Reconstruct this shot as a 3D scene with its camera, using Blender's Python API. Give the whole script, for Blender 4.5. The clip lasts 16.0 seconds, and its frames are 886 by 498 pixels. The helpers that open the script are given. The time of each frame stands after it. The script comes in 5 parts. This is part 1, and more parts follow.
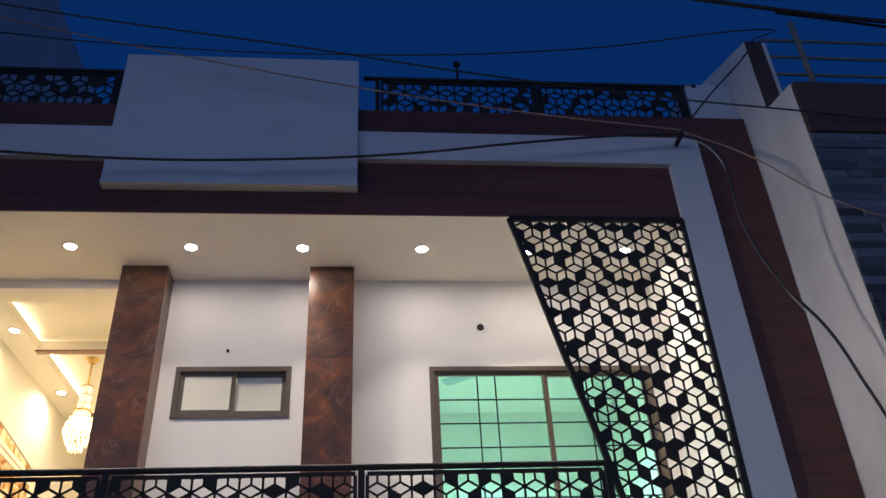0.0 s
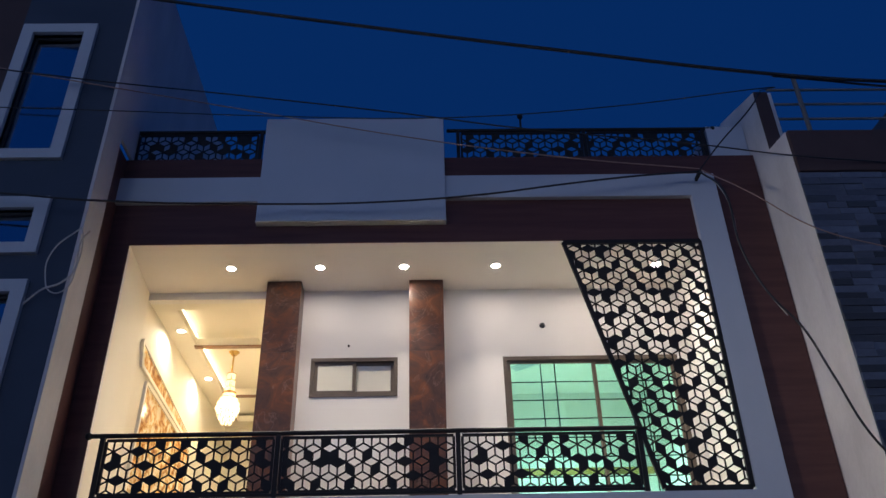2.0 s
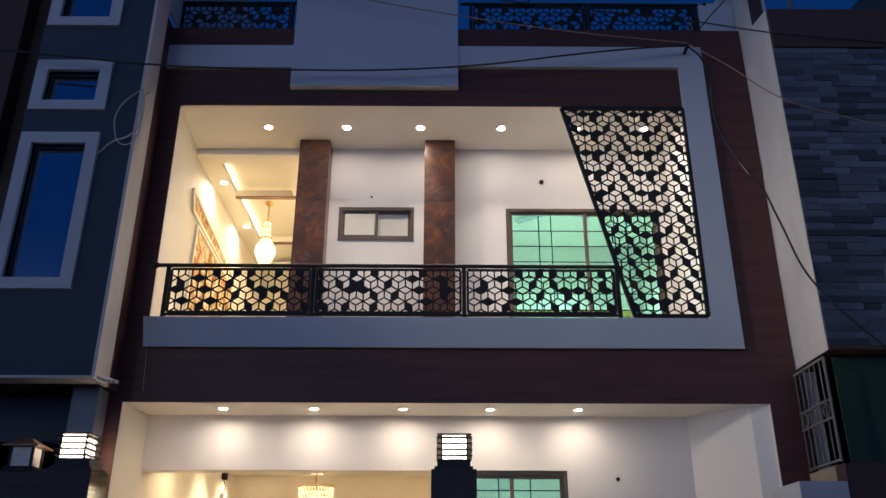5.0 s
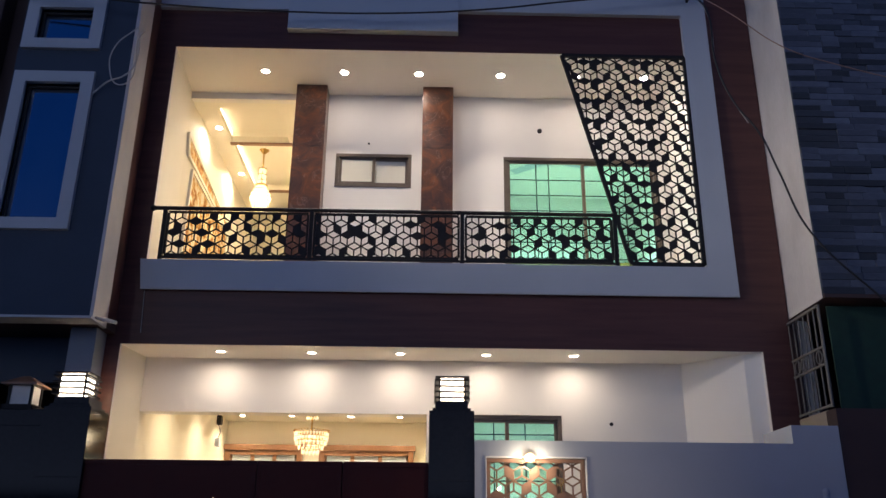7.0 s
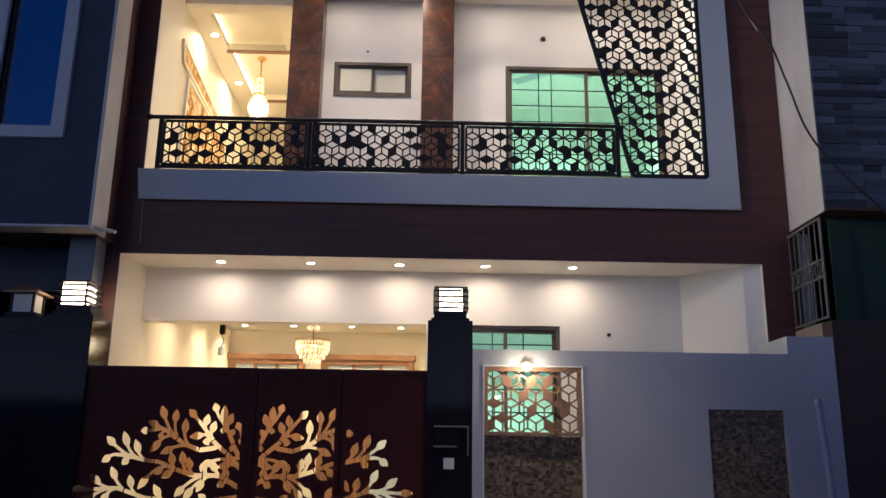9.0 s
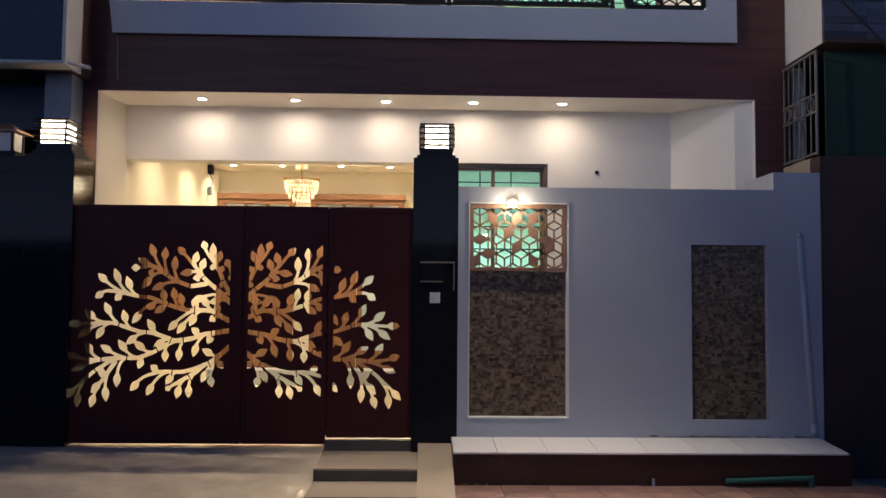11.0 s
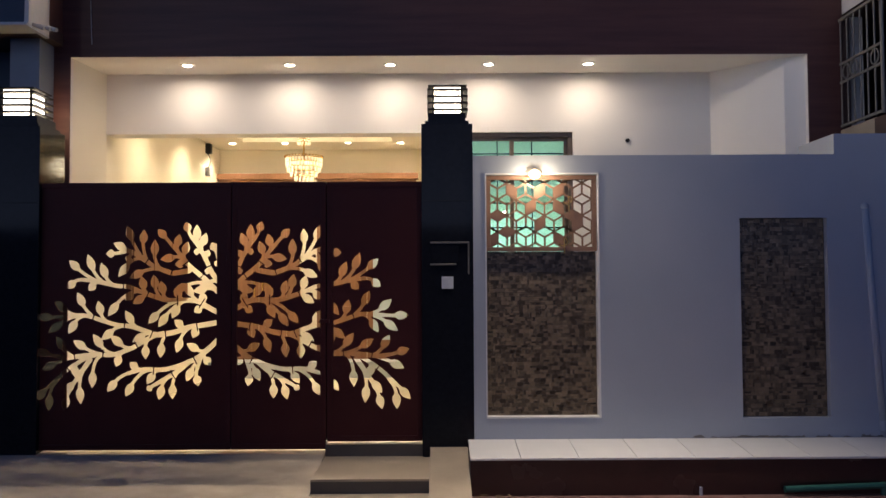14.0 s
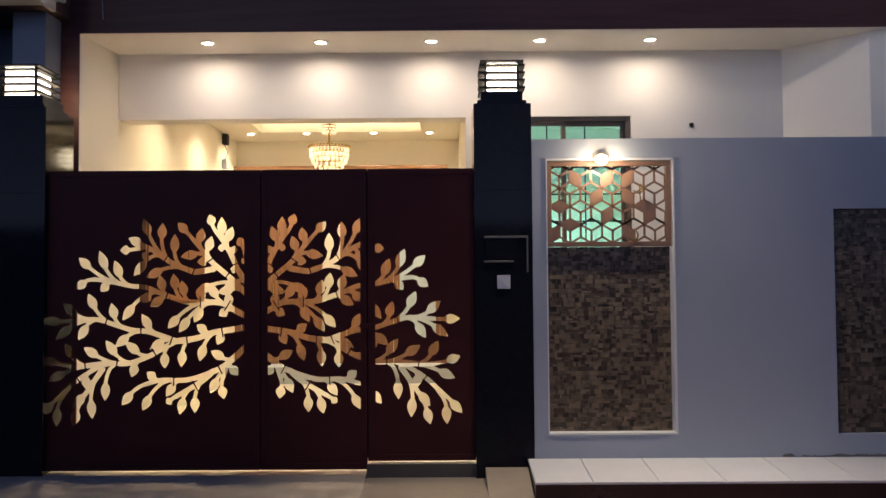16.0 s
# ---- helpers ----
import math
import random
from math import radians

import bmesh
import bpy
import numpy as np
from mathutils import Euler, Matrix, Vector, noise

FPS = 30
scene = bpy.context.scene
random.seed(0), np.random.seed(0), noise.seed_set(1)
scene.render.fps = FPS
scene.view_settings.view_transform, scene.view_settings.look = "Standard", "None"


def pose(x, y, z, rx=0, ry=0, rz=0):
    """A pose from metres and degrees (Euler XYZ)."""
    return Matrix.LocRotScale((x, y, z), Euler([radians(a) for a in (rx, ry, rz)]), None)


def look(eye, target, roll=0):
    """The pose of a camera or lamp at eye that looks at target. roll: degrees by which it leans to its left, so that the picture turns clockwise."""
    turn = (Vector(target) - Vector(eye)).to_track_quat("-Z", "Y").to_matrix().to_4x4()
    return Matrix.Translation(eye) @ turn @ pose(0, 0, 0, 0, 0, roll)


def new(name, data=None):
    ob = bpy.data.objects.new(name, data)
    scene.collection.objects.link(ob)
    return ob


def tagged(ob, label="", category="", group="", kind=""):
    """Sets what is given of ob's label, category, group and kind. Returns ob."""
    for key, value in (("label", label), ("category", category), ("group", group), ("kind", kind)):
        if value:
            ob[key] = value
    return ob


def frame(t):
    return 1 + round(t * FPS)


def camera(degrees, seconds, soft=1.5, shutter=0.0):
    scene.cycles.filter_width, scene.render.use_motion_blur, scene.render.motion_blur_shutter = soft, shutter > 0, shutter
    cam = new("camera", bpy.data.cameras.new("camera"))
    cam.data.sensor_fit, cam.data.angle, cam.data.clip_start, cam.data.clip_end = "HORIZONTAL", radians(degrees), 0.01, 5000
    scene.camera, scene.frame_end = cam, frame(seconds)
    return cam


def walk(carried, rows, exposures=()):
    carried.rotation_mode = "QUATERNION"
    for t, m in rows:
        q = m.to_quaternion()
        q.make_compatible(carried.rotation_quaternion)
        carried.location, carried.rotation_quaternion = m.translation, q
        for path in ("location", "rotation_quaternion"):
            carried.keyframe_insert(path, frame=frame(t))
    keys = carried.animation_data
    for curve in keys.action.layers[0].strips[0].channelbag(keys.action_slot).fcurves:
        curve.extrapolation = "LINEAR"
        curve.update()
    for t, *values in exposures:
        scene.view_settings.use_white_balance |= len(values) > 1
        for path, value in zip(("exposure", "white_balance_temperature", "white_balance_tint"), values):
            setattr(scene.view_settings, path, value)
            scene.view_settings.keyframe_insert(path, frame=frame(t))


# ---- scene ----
cam = camera(56.3, 16.0)
PATH = [
    (0, (0.213, 0.585, 3.392), (0.404, 2.255, 4.476), -3.1),
    (0.5, (0.212, 0.462, 3.386), (0.320, 2.114, 4.509), -2.2),
    (1, (0.146, 0.148, 3.212), (0.198, 1.793, 4.348), -1.6),
    (1.5, (-0.078, -1.169, 2.733), (-0.021, 0.521, 3.8), -1.8),
    (2, (-0.099, -1.35, 2.552), (-0.05, 0.345, 3.612), -1.5),
    (2.5, (-0.081, -1.771, 2.276), (-0.041, -0.058, 3.308), -1.2),
    (3, (-0.045, -2.305, 1.939), (-0.016, -0.57, 2.934), -0.8),
    (3.5, (-0.069, -2.535, 1.795), (-0.045, -0.775, 2.745), -0.6),
    (4, (-0.076, -2.51, 1.791), (-0.065, -0.722, 2.686), -0.3),
    (4.5, (-0.073, -2.507, 1.793), (-0.067, -0.691, 2.631), -0.0),
    (4.7, (-0.054, -2.487, 1.794), (-0.049, -0.66, 2.607), 0.1),
    (7, (-0.168, -2.403, 1.662), (-0.131, -0.526, 2.35), 0.5),
    (7.5, (-0.177, -2.402, 1.668), (-0.144, -0.517, 2.334), 0.8),
    (8, (-0.155, -2.388, 1.656), (-0.13, -0.491, 2.29), 1.0),
    (8.5, (-0.15, -2.373, 1.644), (-0.12, -0.458, 2.219), 0.9),
    (9, (-0.134, -2.35, 1.642), (-0.1, -0.412, 2.133), 0.8),
    (9.5, (-0.129, -2.327, 1.634), (-0.083, -0.365, 2.018), 0.6),
    (10, (-0.13, -2.3, 1.629), (-0.07, -0.32, 1.903), 0.4),
    (10.2, (-0.121, -2.306, 1.627), (-0.059, -0.321, 1.861), 0.4),
    (12.3, (0.034, -2.128, 1.593), (0.053, -0.129, 1.64), 0.3),
    (12.5, (0.001, -2.047, 1.596), (0.021, -0.047, 1.643), 0.1),
    (13, (-0.092, -1.826, 1.606), (-0.065, 0.173, 1.667), -0.2),
    (13.5, (-0.024, -1.584, 1.604), (-0.004, 0.415, 1.674), -0.4),
    (14, (0.029, -1.397, 1.612), (0.033, 0.601, 1.69), -0.3),
    (14.5, (-0.088, -1.238, 1.587), (-0.092, 0.761, 1.664), -0.3),
    (15, (-0.253, -1.061, 1.607), (-0.256, 0.937, 1.691), -0.2),
    (15.5, (-0.311, -0.915, 1.606), (-0.317, 1.083, 1.699), -0.3),
    (16, (-0.33, -0.651, 1.615), (-0.339, 1.347, 1.691), -0.4),
]
walk(cam, [(t, look(eye, target, roll)) for t, eye, target, roll in PATH],
     [(0, -0.1, 6450, 11), (3.0, -0.1, 6500, 11), (5.5, -0.04, 6650, 12), (9.0, -0.03, 6800, 12), (12.3, 0.0, 6850, 12), (16, 0.0, 6750, 12)])

# ---- light ----
world = bpy.data.worlds.new("dusk")
scene.world = world
world.use_nodes = True
wn = world.node_tree.nodes
wl = world.node_tree.links
wn.clear()
w_out = wn.new("ShaderNodeOutputWorld")
w_bg = wn.new("ShaderNodeBackground")
w_geo = wn.new("ShaderNodeTexCoord")
w_sep = wn.new("ShaderNodeSeparateXYZ")
wl.new(w_geo.outputs["Generated"], w_sep.inputs[0])


def w_math(op, a, b):
    nd = wn.new("ShaderNodeMath")
    nd.operation = op
    nd.use_clamp = op != "POWER"
    for k, val in enumerate((a, b)):
        if isinstance(val, float):
            nd.inputs[k].default_value = val
        else:
            wl.new(val, nd.inputs[k])
    return nd.outputs[0]


# deep blue dusk overhead; the last glow lies low over the street side
w_dir = wn.new("ShaderNodeVectorMath")
w_dir.operation = "DOT_PRODUCT"
w_dir.inputs[1].default_value = (-0.55, -0.835, 0.0)
wl.new(w_geo.outputs["Generated"], w_dir.inputs[0])
w_low = w_math("SUBTRACT", 1.0, w_math("DIVIDE", w_sep.outputs["Z"], 0.335))
w_glow = w_math("MULTIPLY", w_math("ADD", w_dir.outputs["Value"], 0.1), w_math("POWER", w_low, 1.4))
w_mix = wn.new("ShaderNodeMix")
w_mix.data_type = "RGBA"
w_mix.inputs[6].default_value = (0.0017, 0.0238, 0.121, 1)
w_mix.inputs[7].default_value = (0.70, 0.92, 1.55, 1)
wl.new(w_glow, w_mix.inputs[0])
wl.new(w_mix.outputs[2], w_bg.inputs[0])
wl.new(w_bg.outputs[0], w_out.inputs[0])
w_bg.inputs[1].default_value = 1.0

WARM = (1.0, 0.92, 0.83)
AMBER = (1.0, 0.85, 0.62)
COOL = (0.92, 1.0, 0.95)


def disc_lamp(name, x, y, z, watts, size=0.1, colour=WARM, spread=125):
    data = bpy.data.lights.new(name, "AREA")
    data.shape, data.size, data.energy, data.color = "DISK", size, watts, colour
    data.spread = radians(spread)
    ob = new(name, data)
    ob.location = (x, y, z)
    return ob


def point_lamp(name, x, y, z, watts, size=0.05, colour=WARM):
    data = bpy.data.lights.new(name, "POINT")
    data.shadow_soft_size, data.energy, data.color = size, watts, colour
    ob = new(name, data)
    ob.location = (x, y, z)
    return ob


BALCONY_SPOTS = (-2.24, -1.25, -0.31, 0.72, 1.67, 2.54)
PORCH_SPOTS = (-2.39, -1.41, -0.45, 0.49, 1.445)
for sx in BALCONY_SPOTS:
    beam = disc_lamp("balcony_lamp", sx, 6.65, 7.318, 11.0, 0.03, (1.0, 0.9, 0.78), 84)
    beam.rotation_euler = (radians(-6), 0, 0)
for sx in PORCH_SPOTS:
    disc_lamp("porch_lamp", sx, 6.45, 3.676, 4.0, 0.04, (1.0, 0.87, 0.72), 168)
    beam = disc_lamp("porch_beam", sx, 6.45, 3.674, 6.5, 0.03, (1.0, 0.87, 0.72), 62)
    beam.rotation_euler = (radians(-9), 0, 0)
for sx, sy in ((-3.12, 8.0), (-1.95, 7.9), (-3.12, 9.5), (-1.95, 10.4)):
    disc_lamp("lounge_lamp", sx, sy, 7.225, 10.0, colour=AMBER, spread=150)
for sx, sy in ((-2.75, 7.7), (-2.85, 9.2), (-2.95, 10.4), (-0.55, 10.4), (-2.2, 10.38), (-1.3, 10.38)):
    disc_lamp("garage_lamp", sx, sy, 3.592, 12.0, colour=(1.0, 0.83, 0.56))
# Added lamp behind the viewpoint, never in view, that brightens the house front.
street = disc_lamp("street_fill", -5.2, -5.5, 6.3, 32.0, 0.5, (0.80, 0.90, 1.0), 170)
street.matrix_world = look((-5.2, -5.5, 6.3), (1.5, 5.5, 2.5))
# Added flood, out of view, aimed to brighten the stone house's side wall.
mast = disc_lamp("side_wall_fill", -9.0, 1.0, 6.5, 13.5, 0.6, (1.0, 0.93, 0.86), 30)
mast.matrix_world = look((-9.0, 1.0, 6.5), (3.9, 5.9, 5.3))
# Overhead lamp added above the view to light ledge, paving and wall.
disc_lamp("ledge_fill", 1.0, 3.8, 9.0, 31.0, 0.25, (1.0, 0.89, 0.78), 40)
disc_lamp("bedroom_lamp", 1.8, 9.0, 7.2, 115.0, 0.3, COOL)
disc_lamp("bath_lamp", -0.9, 8.3, 7.2, 25.0, 0.2, WARM)
disc_lamp("drawing_room_lamp", 0.9, 8.6, 3.55, 85.0, 0.3, COOL)


# ---- materials ----
def shader(name):
    m = bpy.data.materials.new(name)
    m.use_nodes = True
    return m, m.node_tree.nodes, m.node_tree.links, m.node_tree.nodes["Principled BSDF"]


def surface(name, a, b, rough=0.6, scale=6.0, bump=0.1, metal=0.0, stretch=(1, 1, 1), fine=60.0, coat=0.0, vary=0.0, island=0.0, spec=0.5):
    """Two colours mixed by a coarse and a fine noise, with a fine relief."""
    m, n, l, p = shader(name)
    tc = n.new("ShaderNodeTexCoord")
    mp = n.new("ShaderNodeMapping")
    mp.inputs["Scale"].default_value = stretch
    l.new(tc.outputs["Object"], mp.inputs[0])
    big = n.new("ShaderNodeTexNoise")
    big.inputs["Scale"].default_value = scale
    big.inputs["Detail"].default_value = 6
    small = n.new("ShaderNodeTexNoise")
    small.inputs["Scale"].default_value = fine
    small.inputs["Detail"].default_value = 4
    l.new(mp.outputs[0], big.inputs[0])
    l.new(mp.outputs[0], small.inputs[0])
    add = n.new("ShaderNodeMath")
    add.operation = "MULTIPLY_ADD"
    add.inputs[1].default_value = 0.4
    l.new(small.outputs[0], add.inputs[0])
    sub = n.new("ShaderNodeMath")
    sub.operation = "MULTIPLY_ADD"
    sub.inputs[1].default_value = 1.6
    sub.inputs[2].default_value = -0.5
    l.new(big.outputs[0], sub.inputs[0])
    l.new(sub.outputs[0], add.inputs[2])
    fac = add
    mix = n.new("ShaderNodeMix")
    mix.data_type = "RGBA"
    mix.inputs[6].default_value = (*a, 1)
    mix.inputs[7].default_value = (*b, 1)
    l.new(fac.outputs[0], mix.inputs[0])
    colour = mix.outputs[2]
    if vary or island:
        if vary:
            src = n.new("ShaderNodeObjectInfo").outputs["Random"]
        else:
            src = n.new("ShaderNodeNewGeometry").outputs["Random Per Island"]
        amount = vary or island
        mr = n.new("ShaderNodeMapRange")
        mr.inputs["To Min"].default_value = 1 - amount
        mr.inputs["To Max"].default_value = 1 + amount
        l.new(src, mr.inputs["Value"])
        hs = n.new("ShaderNodeHueSaturation")
        l.new(mr.outputs[0], hs.inputs["Value"])
        l.new(colour, hs.inputs["Color"])
        colour = hs.outputs[0]
    l.new(colour, p.inputs["Base Color"])
    p.inputs["Metallic"].default_value = metal
    p.inputs["Specular IOR Level"].default_value = spec
    p.inputs["Coat Weight"].default_value = coat
    p.inputs["Coat Roughness"].default_value = 0.12
    rr = n.new("ShaderNodeMapRange")
    rr.inputs["To Min"].default_value = max(0.015, rough - 0.08)
    rr.inputs["To Max"].default_value = min(1, rough + 0.08)
    l.new(big.outputs[0], rr.inputs["Value"])
    l.new(rr.outputs[0], p.inputs["Roughness"])
    if bump:
        bp = n.new("ShaderNodeBump")
        bp.inputs["Strength"].default_value = bump
        bp.inputs["Distance"].default_value = 0.004
        l.new(small.outputs[0], bp.inputs["Height"])
        l.new(bp.outputs[0], p.inputs["Normal"])
    return m


def glowing(name, colour, strength):
    m, n, l, p = shader(name)
    p.inputs["Base Color"].default_value = (*colour, 1)
    p.inputs["Emission Color"].default_value = (*colour, 1)
    p.inputs["Emission Strength"].default_value = strength
    return m


def pane_material(name, tint, rough=0.02, gloss=0.12):
    """A thin tinted pane: it lets light through and mirrors a little."""
    m, n, l, p = shader(name)
    n.remove(p)
    tr = n.new("ShaderNodeBsdfTransparent")
    tr.inputs[0].default_value = (*tint, 1)
    gl = n.new("ShaderNodeBsdfGlossy")
    gl.inputs["Roughness"].default_value = rough
    fr = n.new("ShaderNodeFresnel")
    fr.inputs[0].default_value = 1.45
    ad = n.new("ShaderNodeMath")
    ad.operation = "ADD"
    ad.inputs[1].default_value = gloss * 0.3
    l.new(fr.outputs[0], ad.inputs[0])
    mx = n.new("ShaderNodeMixShader")
    l.new(ad.outputs[0], mx.inputs[0])
    l.new(tr.outputs[0], mx.inputs[1])
    l.new(gl.outputs[0], mx.inputs[2])
    l.new(mx.outputs[0], n["Material Output"].inputs[0])
    return m


M_WOOD = surface("dark_wood_cladding", (0.064, 0.0255, 0.024), (0.115, 0.049, 0.043), 0.45, 2.2, 0.12, stretch=(0.5, 1, 9), fine=14, spec=0.3)
M_GATE = surface("gate_brown_paint", (0.055, 0.0115, 0.0125), (0.070, 0.0175, 0.0165), 0.5, 3, 0.05, fine=220, spec=0.16)
M_WHITE = surface("white_plaster", (0.77, 0.735, 0.69), (0.83, 0.795, 0.75), 0.75, 1.3, 0.12, fine=90)
M_CREAM = surface("cream_plaster", (0.79, 0.74, 0.62), (0.85, 0.80, 0.68), 0.7, 1.2, 0.1, fine=90)
M_BAND = surface("pale_grey_paint", (0.41, 0.445, 0.50), (0.46, 0.495, 0.55), 0.65, 1.4, 0.14, fine=80)
M_WALL = surface("grey_boundary_paint", (0.355, 0.39, 0.445), (0.435, 0.465, 0.52), 0.6, 1.0, 0.2, fine=70)
M_GRANITE = surface("polished_black_granite", (0.008, 0.009, 0.012), (0.014, 0.015, 0.02), 0.06, 30, 0.0, fine=400, spec=0.14)
M_METAL = surface("black_iron_paint", (0.012, 0.012, 0.013), (0.022, 0.021, 0.022), 0.62, 12, 0.05, fine=200, spec=0.25)
M_BROWNMETAL = surface("brown_iron_paint", (0.20, 0.112, 0.078), (0.26, 0.15, 0.105), 0.4, 12, 0.05, fine=200)
M_ALU = surface("bronze_aluminium", (0.12, 0.092, 0.07), (0.17, 0.13, 0.10), 0.38, 20, 0.03, metal=0.35, fine=300)
M_GREEN = pane_material("green_tinted_glass", (0.62, 0.95, 0.91))
M_FROST = surface("frosted_glass", (0.80, 0.76, 0.62), (0.85, 0.81, 0.68), 0.35, 3, 0.02)
def veined(name, stops, scale, veins, rough, warp, pale):
    """Cloudy polished stone: a ramp over warped noise, crossed by thin pale veins."""
    m, n, l, p = shader(name)
    tc = n.new("ShaderNodeTexCoord")
    info = n.new("ShaderNodeObjectInfo")
    shift = n.new("ShaderNodeVectorMath")
    shift.operation = "MULTIPLY_ADD"
    shift.inputs[1].default_value = (7.0, 3.0, 11.0)
    l.new(info.outputs["Random"], shift.inputs[0])
    l.new(tc.outputs["Object"], shift.inputs[2])
    cloud = n.new("ShaderNodeTexNoise")
    cloud.inputs["Scale"].default_value = scale
    cloud.inputs["Detail"].default_value = 8
    cloud.inputs["Roughness"].default_value = 0.62
    cloud.inputs["Distortion"].default_value = warp
    l.new(shift.outputs[0], cloud.inputs[0])
    ramp = n.new("ShaderNodeValToRGB")
    els = ramp.color_ramp.elements
    while len(els) < len(stops):
        els.new(0.5)
    for e, (at, c) in zip(els, stops):
        e.position = at
        e.color = (*c, 1)
    l.new(cloud.outputs[0], ramp.inputs[0])
    thin = n.new("ShaderNodeTexNoise")
    thin.inputs["Scale"].default_value = veins
    thin.inputs["Detail"].default_value = 5
    thin.inputs["Distortion"].default_value = 1.4
    l.new(shift.outputs[0], thin.inputs[0])
    off = n.new("ShaderNodeMath")
    off.operation = "SUBTRACT"
    off.inputs[1].default_value = 0.5
    l.new(thin.outputs[0], off.inputs[0])
    mag = n.new("ShaderNodeMath")
    mag.operation = "ABSOLUTE"
    l.new(off.outputs[0], mag.inputs[0])
    line = n.new("ShaderNodeMapRange")
    line.inputs["From Min"].default_value = 0.0
    line.inputs["From Max"].default_value = 0.012
    line.inputs["To Min"].default_value = 0.45
    line.inputs["To Max"].default_value = 0.0
    l.new(mag.outputs[0], line.inputs["Value"])
    mix = n.new("ShaderNodeMix")
    mix.data_type = "RGBA"
    mix.inputs[7].default_value = (*pale, 1)
    l.new(line.outputs[0], mix.inputs[0])
    l.new(ramp.outputs[0], mix.inputs[6])
    l.new(mix.outputs[2], p.inputs["Base Color"])
    p.inputs["Roughness"].default_value = rough
    return m


M_COPPER = veined("rusty_marble_tile", ((0.3, (0.042, 0.026, 0.024)), (0.46, (0.085, 0.043, 0.033)), (0.6, (0.145, 0.057, 0.03)), (0.76, (0.29, 0.105, 0.042))), 3.4, 2.6, 0.3, 1.6, (0.26, 0.17, 0.13))
M_STONE = surface("blue_grey_stone", (0.040, 0.051, 0.078), (0.080, 0.098, 0.138), 0.7, 9, 0.5, fine=60, vary=0.72)
M_STONE_J = surface("blue_grey_stone_rest", (0.040, 0.051, 0.078), (0.080, 0.098, 0.138), 0.7, 9, 0.5, fine=60, island=0.72)
M_MOSAIC = surface("brown_mosaic", (0.095, 0.070, 0.046), (0.22, 0.165, 0.108), 0.3, 14, 0.2, fine=90, island=0.72)
M_GROUT = surface("dark_grout", (0.03, 0.026, 0.022), (0.05, 0.045, 0.04), 0.9, 8, 0.3)
M_LEDGE = surface("white_ledge_tile", (0.74, 0.72, 0.68), (0.82, 0.80, 0.76), 0.3, 2.5, 0.04, vary=0.05)
M_PAVE = surface("pink_stamped_paver", (0.10, 0.053, 0.043), (0.33, 0.19, 0.16), 0.5, 7, 2.2, fine=22, vary=0.22)
M_JOINT = surface("sandy_paving_joint", (0.11, 0.075, 0.06), (0.17, 0.12, 0.10), 0.9, 8, 0.3)
M_PIER = surface("blue_grey_pier_paint", (0.15, 0.18, 0.235), (0.20, 0.235, 0.30), 0.6, 2, 0.15)
M_BASE = surface("dark_brown_base_tile", (0.03, 0.0115, 0.011), (0.046, 0.018, 0.017), 0.25, 3, 0.05)
M_RAMP = surface("beige_ramp_screed", (0.44, 0.365, 0.275), (0.62, 0.525, 0.405), 0.07, 3.5, 0.06, fine=9, stretch=(1, 1.6, 1), spec=0.6)
M_STEP = surface("beige_step_tile", (0.33, 0.27, 0.195), (0.43, 0.355, 0.265), 0.35, 4, 0.1)
M_RISER = surface("dark_riser_tile", (0.075, 0.065, 0.06), (0.11, 0.095, 0.085), 0.35, 4, 0.1)
M_STREET = surface("street_cement", (0.16, 0.145, 0.13), (0.24, 0.22, 0.2), 0.8, 2, 0.5, fine=40)
M_LHOUSE = surface("slate_grey_render", (0.030, 0.044, 0.070), (0.045, 0.062, 0.095), 0.8, 1.6, 0.25)
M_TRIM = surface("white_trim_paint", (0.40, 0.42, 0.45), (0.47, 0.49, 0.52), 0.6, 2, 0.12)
M_TRIMW = surface("bright_white_trim", (0.74, 0.73, 0.71), (0.8, 0.79, 0.77), 0.55, 3, 0.1)
M_SIDE = surface("weathered_white_wall", (0.50, 0.47, 0.45), (0.76, 0.73, 0.70), 0.8, 2.4, 0.4, stretch=(1, 1, 0.45), fine=34)
M_LSIDE = surface("weathered_pale_wall", (0.46, 0.45, 0.45), (0.62, 0.60, 0.59), 0.8, 2.4, 0.4, stretch=(1, 1, 0.45), fine=34)
M_DARKGLASS = surface("dark_mirror_glass", (0.50, 0.55, 0.62), (0.56, 0.61, 0.68), 0.09, 2, 0.0, metal=1.0)
M_DARK = surface("dark_brown_render", (0.045, 0.024, 0.022), (0.07, 0.04, 0.037), 0.7, 2, 0.2)
M_DOOR = surface("brown_door_wood", (0.20, 0.095, 0.05), (0.30, 0.15, 0.085), 0.35, 2.5, 0.08, stretch=(7, 7, 0.7), fine=20)
M_BLUEPANE = surface("pale_blue_pane", (0.45, 0.54, 0.62), (0.52, 0.60, 0.68), 0.2, 2, 0.0)
M_FLOOR = surface("beige_floor_tile", (0.66, 0.58, 0.46), (0.74, 0.66, 0.54), 0.2, 2, 0.02)
M_GREENNET = surface("dark_green_net", (0.008, 0.03, 0.022), (0.014, 0.05, 0.035), 0.8, 14, 0.5)
M_RUST = surface("old_grille_paint", (0.12, 0.11, 0.10), (0.2, 0.18, 0.16), 0.6, 20, 0.2)
M_CABLE = surface("black_cable_sheath", (0.01, 0.01, 0.012), (0.02, 0.02, 0.022), 0.6, 10, 0.0)
